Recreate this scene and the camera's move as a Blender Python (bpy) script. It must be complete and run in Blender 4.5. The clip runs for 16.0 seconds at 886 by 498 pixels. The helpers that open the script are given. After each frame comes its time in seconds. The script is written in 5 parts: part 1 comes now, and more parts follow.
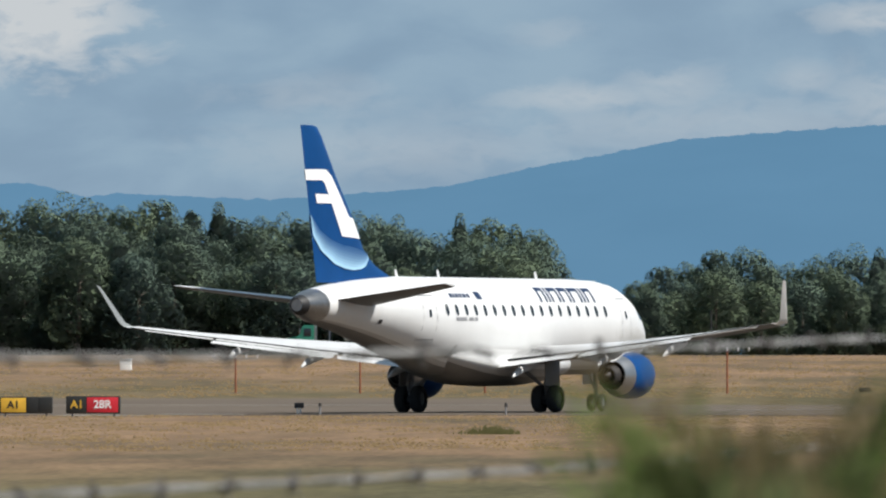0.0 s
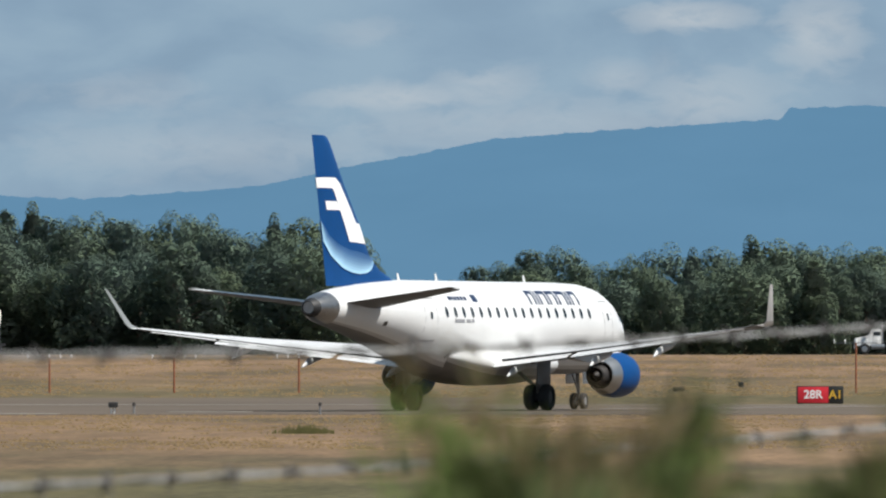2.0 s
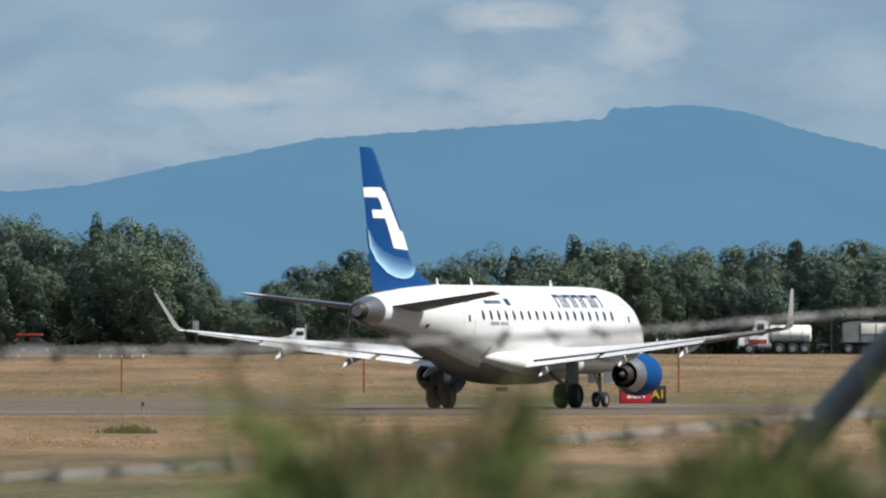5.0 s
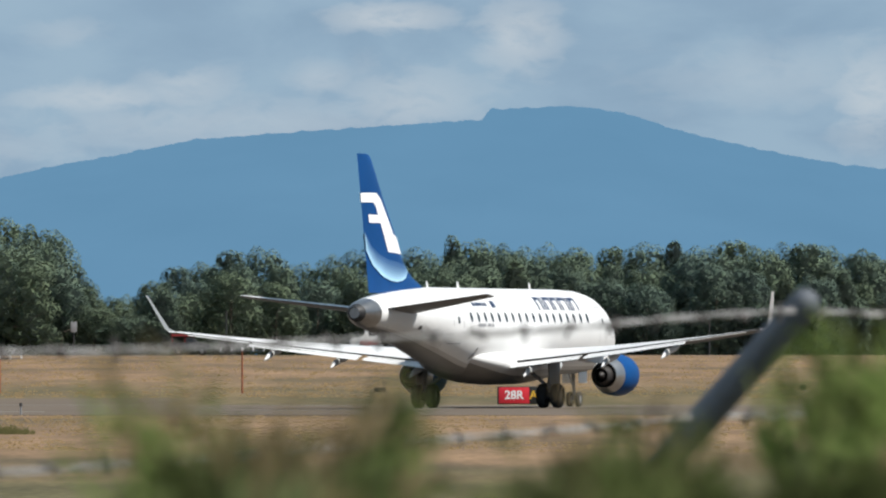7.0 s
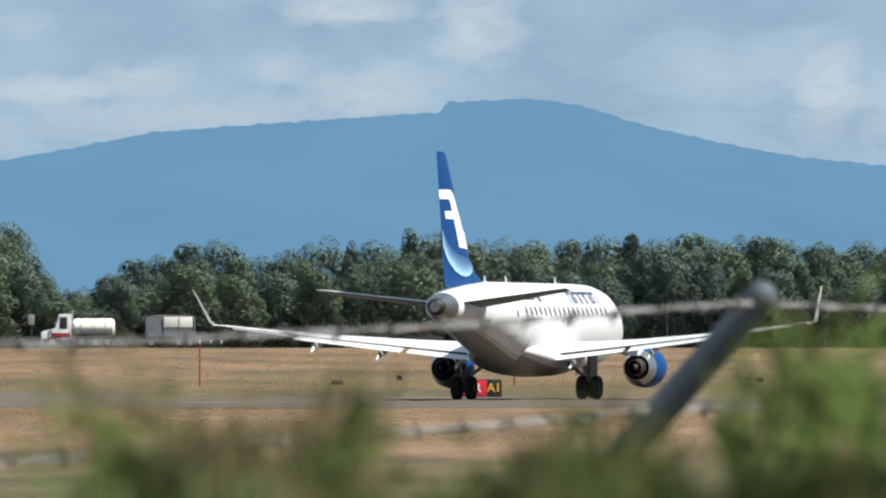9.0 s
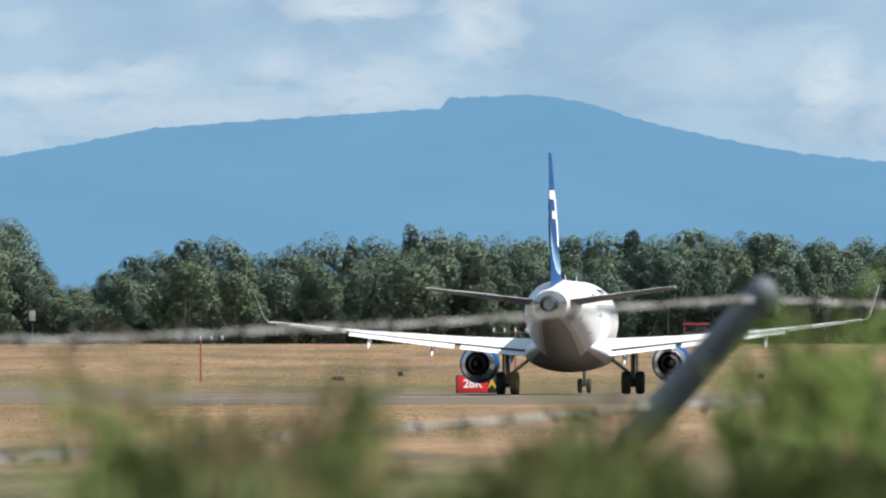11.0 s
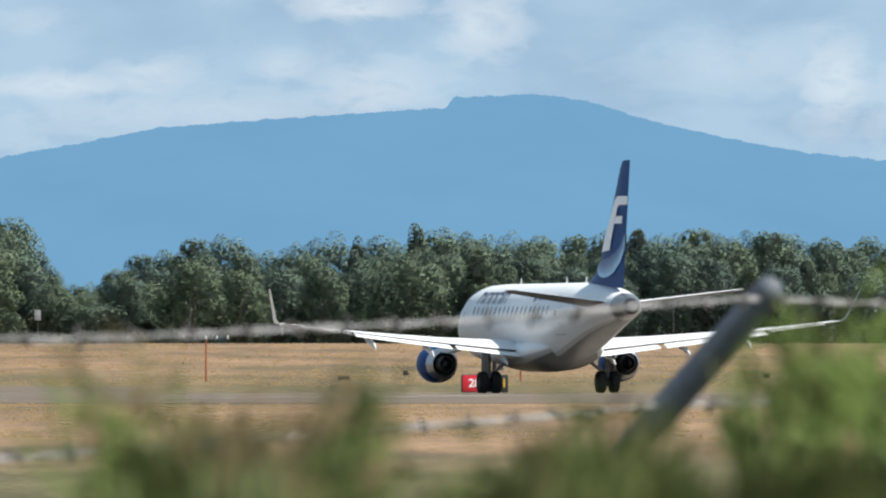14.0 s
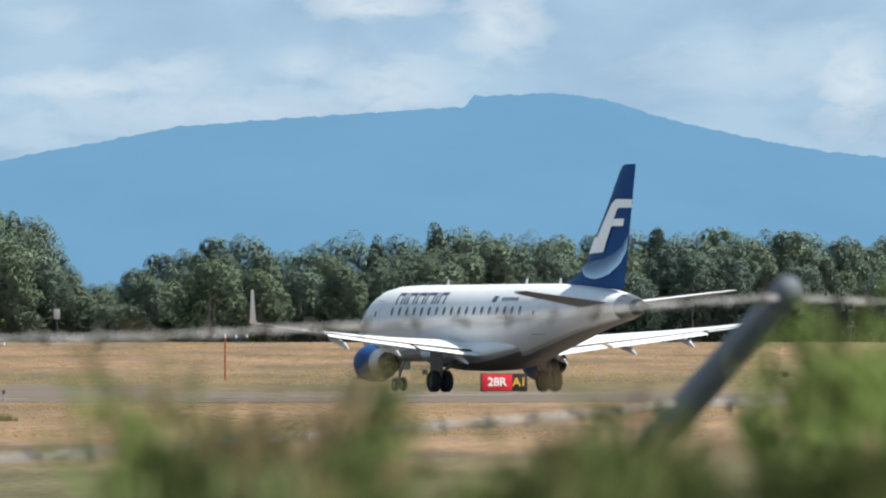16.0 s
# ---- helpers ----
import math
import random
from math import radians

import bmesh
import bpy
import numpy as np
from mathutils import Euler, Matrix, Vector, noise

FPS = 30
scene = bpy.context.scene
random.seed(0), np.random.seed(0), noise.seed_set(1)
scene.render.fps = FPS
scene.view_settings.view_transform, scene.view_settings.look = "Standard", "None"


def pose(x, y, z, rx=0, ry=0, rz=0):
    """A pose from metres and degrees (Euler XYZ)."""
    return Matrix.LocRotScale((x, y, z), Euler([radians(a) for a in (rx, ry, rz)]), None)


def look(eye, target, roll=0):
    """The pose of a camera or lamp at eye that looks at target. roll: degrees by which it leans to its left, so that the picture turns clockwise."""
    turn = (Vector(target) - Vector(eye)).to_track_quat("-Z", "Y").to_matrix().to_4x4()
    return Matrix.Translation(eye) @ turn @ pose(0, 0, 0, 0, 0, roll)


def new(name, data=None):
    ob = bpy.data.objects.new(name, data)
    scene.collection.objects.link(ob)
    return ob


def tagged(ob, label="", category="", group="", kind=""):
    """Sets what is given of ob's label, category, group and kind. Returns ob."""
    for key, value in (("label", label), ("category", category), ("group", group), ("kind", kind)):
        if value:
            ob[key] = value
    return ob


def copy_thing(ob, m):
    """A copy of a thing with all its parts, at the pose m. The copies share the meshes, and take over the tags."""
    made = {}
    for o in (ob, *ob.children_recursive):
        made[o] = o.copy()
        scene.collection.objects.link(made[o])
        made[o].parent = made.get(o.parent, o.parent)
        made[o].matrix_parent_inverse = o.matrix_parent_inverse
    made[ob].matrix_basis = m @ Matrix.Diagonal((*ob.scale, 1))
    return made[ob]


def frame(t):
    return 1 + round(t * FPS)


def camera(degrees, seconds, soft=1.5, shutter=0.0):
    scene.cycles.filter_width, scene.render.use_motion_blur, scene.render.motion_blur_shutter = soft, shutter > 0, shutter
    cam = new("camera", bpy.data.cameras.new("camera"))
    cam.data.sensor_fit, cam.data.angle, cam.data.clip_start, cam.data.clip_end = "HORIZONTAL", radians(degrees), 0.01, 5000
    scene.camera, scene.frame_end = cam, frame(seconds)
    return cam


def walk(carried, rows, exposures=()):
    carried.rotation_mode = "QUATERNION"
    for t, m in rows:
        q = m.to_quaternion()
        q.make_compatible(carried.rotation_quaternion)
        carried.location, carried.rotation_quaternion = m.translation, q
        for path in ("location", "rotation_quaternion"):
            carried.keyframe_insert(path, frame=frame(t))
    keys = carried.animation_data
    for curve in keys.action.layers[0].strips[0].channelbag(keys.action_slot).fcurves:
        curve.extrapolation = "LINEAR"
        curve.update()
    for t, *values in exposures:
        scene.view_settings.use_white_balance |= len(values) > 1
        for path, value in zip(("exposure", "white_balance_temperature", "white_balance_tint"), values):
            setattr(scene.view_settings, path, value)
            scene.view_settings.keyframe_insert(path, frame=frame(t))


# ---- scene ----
EYE = 2.10                      # lens height over the near ground, m
LENS = 4.789                    # field of view across the width, degrees

cam = camera(LENS, 16.0, soft=2.2)
cam.data.dof.use_dof = True     # long zoom, wide open: the fence is far out of focus
cam.data.dof.focus_distance = 420.0
cam.data.dof.aperture_fstop = 50.0

PAN = [  # seconds, heading (left positive), tilt, degrees
    (0, 2.8484, 0.5715), (0.5, 2.6192, 0.5685), (1, 2.3655, 0.5715), (1.5, 2.0935, 0.5685),
    (2, 1.8429, 0.5685), (2.5, 1.6871, 0.5685), (3, 1.5740, 0.5639), (3.5, 1.3937, 0.5639),
    (4, 1.2103, 0.5685), (6.5, 0.4004, 0.5639), (7, 0.2262, 0.5715), (7.5, 0.0917, 0.5715),
    (8, 0.0031, 0.5669), (8.5, -0.0153, 0.5532), (9, -0.0031, 0.5318), (11.5, 0.0031, 0.5104),
    (12, 0.0061, 0.5104), (12.5, 0.0122, 0.5089), (13, 0.0214, 0.5104), (13.5, 0.0306, 0.5073),
    (14, 0.0306, 0.5073), (14.5, 0.0458, 0.5028), (15, 0.0581, 0.5012), (15.5, 0.0764, 0.5012),
    (16, 0.1345, 0.5012)]
walk(cam, [(t, pose(0, 0, EYE, 90 + tilt, 0, yaw)) for t, yaw, tilt in PAN],
     exposures=[(0, 0.50), (4, 0.53), (6.5, 0.60), (8, 0.71), (9, 0.82), (11.5, 1.03), (16, 1.06)])

# ---- world and sun ----
SUN_TO = Vector((0.61, -0.26, 0.87)).normalized()
sun = new("sun", bpy.data.lights.new("sun", "SUN"))
sun.data.energy, sun.data.angle, sun.data.color = 4.5, radians(0.53), (1.0, 0.965, 0.905)
sun.matrix_world = look(SUN_TO * 100, (0, 0, 0))


CLOUDS = [
    (-9.0, 31.8, 5.9, 1.5, 0.85), (3.3, 30.2, 4.3, 3.7, 0.75), (36.4, 24.4, 3.7, 4.4, 0.74), (-36.7, 24.2, 8.0, 1.5, 0.70),
    (-28.2, 25.2, 4.8, 2.4, 0.60), (-15.4, 26.0, 3.2, 1.6, 0.55), (-7.4, 23.8, 6.9, 3.7, 0.60), (27.3, 26.2, 12.3, 3.2, 0.40),
    (-88.0, 32.0, 8.6, 5.4, 1.45), (-62.2, 24.4, 8.0, 2.1, 0.45), (-54.2, 19.3, 17.6, 2.4, 0.50), (-39.3, 30.3, 3.7, 1.6, 0.40),
    (-24.0, 21.7, 22.4, 2.7, 0.50), (48.0, 22.0, 10.7, 4.8, 0.60)]


def make_world():
    world = bpy.data.worlds.new("sky")
    scene.world = world
    world.use_nodes = True
    nt = world.node_tree
    n, l = nt.nodes, nt.links
    n.clear()
    out = n.new("ShaderNodeOutputWorld")
    bg = n.new("ShaderNodeBackground")
    bg.inputs["Strength"].default_value = 0.071
    sky = n.new("ShaderNodeTexSky")
    sky.sky_type, sky.sun_disc = "NISHITA", False
    sky.sun_elevation = math.asin(SUN_TO.z)
    sky.sun_rotation = math.atan2(SUN_TO.x, SUN_TO.y)
    sky.air_density, sky.dust_density, sky.ozone_density = 1.0, 0.6, 2.0
    co = n.new("ShaderNodeTexCoord")

    def cloud_noise(scale, size, detail, rough):
        mp = n.new("ShaderNodeMapping")
        mp.inputs["Scale"].default_value = scale
        l.new(co.outputs["Generated"], mp.inputs["Vector"])
        t = n.new("ShaderNodeTexNoise")
        t.inputs["Scale"].default_value, t.inputs["Detail"].default_value = size, detail
        t.inputs["Roughness"].default_value, t.inputs["Distortion"].default_value = rough, 0.3
        l.new(mp.outputs["Vector"], t.inputs["Vector"])
        return t.outputs["Fac"]

    def span(value, lo, hi, a=0.0, b=1.0):
        r = n.new("ShaderNodeMapRange")
        r.interpolation_type = "SMOOTHSTEP"
        for k, x in zip(("From Min", "From Max", "To Min", "To Max"), (lo, hi, a, b)):
            r.inputs[k].default_value = x
        l.new(value, r.inputs["Value"])
        return r.outputs["Result"]

    def calc(op, a, b):
        m = n.new("ShaderNodeMath")
        m.operation = op
        for i, v in enumerate((a, b)):
            if isinstance(v, float):
                m.inputs[i].default_value = v
            else:
                l.new(v, m.inputs[i])
        return m.outputs[0]

    veil = cloud_noise((60, 60, 140), 1.0, 7, 0.5)
    curl = cloud_noise((190, 190, 420), 1.0, 10, 0.58)
    # the larger heaps of cloud: bearing, elevation, half width, half height in milliradians, strength
    heaps = None
    for b, e, w, h, k in CLOUDS:
        at = n.new("ShaderNodeVectorMath")
        at.operation = "SUBTRACT"
        at.inputs[1].default_value = (b / 1000, 1.0, e / 1000)
        l.new(co.outputs["Generated"], at.inputs[0])
        sc = n.new("ShaderNodeVectorMath")
        sc.operation = "MULTIPLY"
        sc.inputs[1].default_value = (1000 / w, 1.0, 1000 / h)
        l.new(at.outputs["Vector"], sc.inputs[0])
        ln = n.new("ShaderNodeVectorMath")
        ln.operation = "LENGTH"
        l.new(sc.outputs["Vector"], ln.inputs[0])
        wob = calc("ADD", ln.outputs["Value"], calc("MULTIPLY", calc("SUBTRACT", curl, 0.5), 2.8))
        one = span(wob, 0.30, 1.4, float(k) ** 1.4 * 0.85, 0.0)
        heaps = one if heaps is None else calc("MAXIMUM", heaps, one)
    up = n.new("ShaderNodeSeparateXYZ")
    l.new(co.outputs["Generated"], up.inputs["Vector"])
    low = span(up.outputs["Z"], 0.05, 0.25, 1.0, 0.85)
    cover = calc("MULTIPLY", span(veil, 0.30, 0.66, 0.78, 0.96), low)
    shade = n.new("ShaderNodeMix")
    shade.data_type = "RGBA"
    shade.inputs["A"].default_value = (2.62, 3.92, 5.38, 1)
    shade.inputs["B"].default_value = (3.0, 4.22, 5.35, 1)
    l.new(span(veil, 0.34, 0.66), shade.inputs["Factor"])
    lit = n.new("ShaderNodeMix")
    lit.data_type = "RGBA"
    lit.inputs["B"].default_value = (5.7, 6.05, 6.3, 1)
    l.new(calc("MULTIPLY", heaps, span(curl, 0.30, 0.62, 0.45, 1.0)), lit.inputs["Factor"])
    tint = n.new("ShaderNodeMix")
    tint.data_type, tint.blend_type = "RGBA", "MULTIPLY"
    tint.inputs["Factor"].default_value = 1.0
    tint.inputs["B"].default_value = (0.29, 0.34, 0.41, 1)
    l.new(sky.outputs["Color"], tint.inputs["A"])
    mix = n.new("ShaderNodeMix")
    mix.data_type = "RGBA"
    l.new(cover, mix.inputs["Factor"])
    l.new(tint.outputs["Result"], mix.inputs["A"])
    l.new(shade.outputs["Result"], mix.inputs["B"])
    l.new(mix.outputs["Result"], lit.inputs["A"])
    l.new(lit.outputs["Result"], bg.inputs["Color"])
    l.new(bg.outputs["Background"], out.inputs["Surface"])


make_world()


# ---- materials ----
def mat(name, base, rough=0.6, metal=0.0, vary=0.15, scale=4.0, fine=40.0, bump=0.0, second=None, per_object=0.0, island=0.0,
        stretch=(1, 1, 1), coat=0.0):
    """Painted or natural surface: base colour that drifts at two scales, with relief."""
    m = bpy.data.materials.new(name)
    m.use_nodes = True
    nt = m.node_tree
    n, l = nt.nodes, nt.links
    b = n["Principled BSDF"]
    b.inputs["Roughness"].default_value, b.inputs["Metallic"].default_value = rough, metal
    b.inputs["Coat Weight"].default_value = coat
    co = n.new("ShaderNodeTexCoord")
    mp = n.new("ShaderNodeMapping")
    mp.inputs["Scale"].default_value = stretch
    l.new(co.outputs["Object"], mp.inputs["Vector"])
    a = n.new("ShaderNodeTexNoise")
    a.inputs["Scale"].default_value, a.inputs["Detail"].default_value = scale, 5
    c = n.new("ShaderNodeTexNoise")
    c.inputs["Scale"].default_value, c.inputs["Detail"].default_value = fine, 4
    l.new(mp.outputs["Vector"], a.inputs["Vector"])
    l.new(mp.outputs["Vector"], c.inputs["Vector"])
    add = n.new("ShaderNodeMath")
    add.operation = "MULTIPLY_ADD"
    add.inputs[1].default_value = 0.45
    l.new(c.outputs["Fac"], add.inputs[0])
    l.new(a.outputs["Fac"], add.inputs[2])
    fac = add.outputs[0]
    if per_object:
        oi = n.new("ShaderNodeObjectInfo")
        pr = n.new("ShaderNodeMath")
        pr.operation = "MULTIPLY_ADD"
        pr.inputs[1].default_value = per_object
        l.new(oi.outputs["Random"], pr.inputs[0])
        l.new(fac, pr.inputs[2])
        fac = pr.outputs[0]
    if island:
        ge = n.new("ShaderNodeNewGeometry")
        pi = n.new("ShaderNodeMath")
        pi.operation = "MULTIPLY_ADD"
        pi.inputs[1].default_value = island
        l.new(ge.outputs["Random Per Island"], pi.inputs[0])
        l.new(fac, pi.inputs[2])
        fac = pi.outputs[0]
    rg = n.new("ShaderNodeMapRange")
    rg.inputs["From Min"].default_value = 0.52
    rg.inputs["From Max"].default_value = 0.93 + per_object + island
    l.new(fac, rg.inputs["Value"])
    mix = n.new("ShaderNodeMix")
    mix.data_type = "RGBA"
    lo = second or tuple(v * (1 - vary) for v in base)
    hi = base if second else tuple(min(1, v * (1 + vary * 0.6)) for v in base)
    mix.inputs["A"].default_value = (*lo, 1)
    mix.inputs["B"].default_value = (*hi, 1)
    l.new(rg.outputs["Result"], mix.inputs["Factor"])
    l.new(mix.outputs["Result"], b.inputs["Base Color"])
    if bump:
        bm = n.new("ShaderNodeBump")
        bm.inputs["Strength"].default_value, bm.inputs["Distance"].default_value = 0.6, bump
        l.new(add.outputs[0], bm.inputs["Height"])
        l.new(bm.outputs["Normal"], b.inputs["Normal"])
    return m


WHITE = mat("white_aircraft_paint", (0.645, 0.645, 0.64), 0.34, vary=0.05, scale=0.7, fine=9)
# belly and flank greys: part own tone, part shade painted under the body
BELLY = mat("shaded_grey_belly_paint", (0.15, 0.145, 0.14), 0.45, vary=0.10, scale=0.8, fine=9)
FLANK = mat("half_shade_flank_paint", (0.432, 0.426, 0.42), 0.42, vary=0.10, scale=0.8, fine=9)
BLUE = mat("blue_aircraft_paint", (0.006, 0.053, 0.180), 0.40, vary=0.12, scale=0.8, fine=8)
SWOOSH = [mat("crescent_blue_paint", (0.006 + 0.40 * q, 0.064 + 0.60 * q, 0.20 + 0.65 * q), 0.40, vary=0.08, scale=1.2)
          for q in (0.85, 0.66, 0.48, 0.34, 0.23, 0.15, 0.08, 0.04)]
LIVERY_WHITE = mat("white_emblem_paint", (0.82, 0.82, 0.82), 0.35, vary=0.04)
LIVERY_BLUE = mat("blue_lettering_paint", (0.012, 0.028, 0.075), 0.4, vary=0.1)
WING = mat("light_grey_wing_paint", (0.60, 0.60, 0.595), 0.35, vary=0.08, scale=0.9, fine=12, stretch=(1, 3, 1))
TIP = mat("pale_winglet_paint", (0.82, 0.82, 0.81), 0.4, vary=0.08, scale=1.0)
TIP_GREY = mat("grey_winglet_paint", (0.17, 0.18, 0.18), 0.65, vary=0.08, scale=1.0)
# underside grey taken darker: the shade beneath wings and tail is in it
STAB = mat("shaded_grey_underside", (0.10, 0.10, 0.10), 0.45, vary=0.12, scale=1.0)
METAL = mat("bare_aluminium", (0.46, 0.45, 0.44), 0.30, 0.9, vary=0.15, scale=2.0, fine=20)
CONE_METAL = mat("brushed_titanium", (0.34, 0.33, 0.32), 0.30, 0.9, vary=0.2, scale=1.5, fine=14)
DARKMETAL = mat("heat_stained_metal", (0.055, 0.05, 0.048), 0.55, 0.4, vary=0.3, scale=3)
BLACK = mat("soot_and_gap_black", (0.012, 0.012, 0.013), 0.6, vary=0.2)
TYRE = mat("tyre_rubber", (0.018, 0.018, 0.019), 0.85, vary=0.25, fine=30)
GLASS = mat("dark_cabin_glass", (0.02, 0.025, 0.03), 0.12, vary=0.1)
SEAM = mat("seam_grey", (0.24, 0.24, 0.25), 0.5, vary=0.1)
WHEELHUB = mat("dusty_wheel_hub", (0.07, 0.065, 0.06), 0.6, vary=0.25, scale=6)
GEAR = mat("gear_grey_paint", (0.24, 0.24, 0.245), 0.45, vary=0.15)
RED_SIGN = mat("red_sign_face", (0.62, 0.02, 0.035), 0.45, vary=0.12, scale=3)
BLACK_SIGN = mat("black_sign_face", (0.02, 0.02, 0.018), 0.5, vary=0.2)
YELLOW = mat("yellow_sign_face", (0.75, 0.43, 0.04), 0.5, vary=0.15, scale=3)
LEGEND = mat("white_legend", (0.85, 0.84, 0.82), 0.5, vary=0.03)
ORANGE = mat("orange_post_paint", (0.25, 0.075, 0.03), 0.6, vary=0.25, scale=3)
GALV = mat("galvanised_steel", (0.084, 0.096, 0.114), 0.7, 0.1, vary=0.25, scale=14, fine=90)
WIRE = mat("weathered_wire", (0.30, 0.29, 0.28), 0.55, 0.3, vary=0.4, scale=25, fine=120)
RUST = mat("rusted_barb", (0.11, 0.10, 0.095), 0.8, 0.2, vary=0.3, scale=60)
ASPHALT = mat("worn_asphalt", (0.127, 0.102, 0.080), 0.95, vary=0.25, second=(0.098, 0.080, 0.064), scale=0.05, fine=0.6, bump=0.01)
PALE = mat("pale_concrete", (0.255, 0.2325, 0.2025), 0.85, vary=0.2, scale=0.08, fine=1.0)
ROADM = mat("perimeter_road_asphalt", (0.06, 0.06, 0.06), 0.85, vary=0.2, scale=0.1)
GREENB = mat("green_grass_blades", (0.20, 0.185, 0.08), 0.85, vary=0.3, second=(0.14, 0.135, 0.06))
STRAW = mat("dry_grass_tufts", (0.38, 0.27, 0.15), 0.9, second=(0.25, 0.18, 0.10), scale=0.12, fine=1.5, island=0.7)
# greyish blue-green second tone: the haze before the far trees is in this colour
LEAF_A = mat("hazed_broadleaf_foliage", (0.106, 0.127, 0.098), 0.9, second=(0.080, 0.108, 0.119), scale=0.25, fine=1.2, per_object=0.8)
BARK = mat("grey_bark", (0.12, 0.10, 0.08), 0.9, vary=0.3, scale=2, bump=0.03)
WEED = mat("weed_leaf", (0.160, 0.185, 0.058), 0.6, second=(0.048, 0.062, 0.020), scale=18, fine=80, island=0.8, per_object=0.3)
WEED_BRIGHT = mat("fresh_weed_leaf", (0.20, 0.265, 0.075), 0.6, second=(0.080, 0.112, 0.030), scale=18, fine=80, island=0.8, per_object=0.3)
# dark olive leaf, with the shade inside the clumps put into its colour
WEED_DARK = mat("shade_dark_weed_leaf", (0.052, 0.064, 0.020), 0.7, second=(0.024, 0.031, 0.010), scale=18, fine=80, island=0.6)
WEED_DRY = mat("dry_weed_leaf", (0.27, 0.19, 0.095), 0.8, second=(0.105, 0.078, 0.040), scale=18, fine=80, island=0.8)
STALK = mat("weed_stalk", (0.096, 0.12, 0.032), 0.7, vary=0.2, scale=20)
TRUCK_WHITE = mat("white_truck_paint", (0.78, 0.77, 0.74), 0.4, vary=0.1, scale=1.5)
TRUCK_GREEN = mat("green_truck_paint", (0.03, 0.20, 0.13), 0.4, vary=0.15, scale=1.5)
TRUCK_RED = mat("red_truck_paint", (0.26, 0.03, 0.028), 0.4, vary=0.15, scale=1.5)
TARP = mat("cream_hopper_paint", (0.78, 0.75, 0.66), 0.6, vary=0.12, scale=1.2)
CHASSIS_GREY = mat("dark_grey_trailer_paint", (0.16, 0.165, 0.17), 0.5, vary=0.2, scale=1.5)
CHASSIS = mat("dark_chassis", (0.03, 0.03, 0.032), 0.7, vary=0.2)


def leafy(m, share, gain=1.5):
    """Let light through the blade: part of the surface scatters to the far side."""
    nt = m.node_tree
    n, l = nt.nodes, nt.links
    b, out = n["Principled BSDF"], n["Material Output"]
    src = b.inputs["Base Color"].links[0].from_socket
    up = n.new("ShaderNodeMix")
    up.data_type, up.blend_type = "RGBA", "MULTIPLY"
    up.inputs["Factor"].default_value = 1.0
    up.inputs["B"].default_value = (gain, gain * 1.05, gain * 0.8, 1)
    l.new(src, up.inputs["A"])
    tr = n.new("ShaderNodeBsdfTranslucent")
    l.new(up.outputs["Result"], tr.inputs["Color"])
    mx = n.new("ShaderNodeMixShader")
    mx.inputs["Fac"].default_value = share
    l.new(b.outputs["BSDF"], mx.inputs[1])
    l.new(tr.outputs["BSDF"], mx.inputs[2])
    l.new(mx.outputs["Shader"], out.inputs["Surface"])


leafy(WEED, 0.4, 1.35)
leafy(WEED_BRIGHT, 0.4, 1.35)
leafy(WEED_DARK, 0.2, 1.0)
leafy(WEED_DRY, 0.4, 1.3)
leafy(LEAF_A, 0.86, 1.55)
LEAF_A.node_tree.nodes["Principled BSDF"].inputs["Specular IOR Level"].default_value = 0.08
leafy(GREENB, 0.4, 1.2)
leafy(STRAW, 0.55, 1.2)


def dull(m, level):
    m.node_tree.nodes["Principled BSDF"].inputs["Specular IOR Level"].default_value = level


dull(BLUE, 0.06)
dull(WEED, 0.1)
dull(WEED_BRIGHT, 0.1)
dull(WEED_DARK, 0.05)
dull(WHITE, 0.35)
dull(WING, 0.2)
dull(STAB, 0.2)
for m in (ASPHALT, PALE, ROADM, GREENB, STRAW):
    dull(m, 0.05)


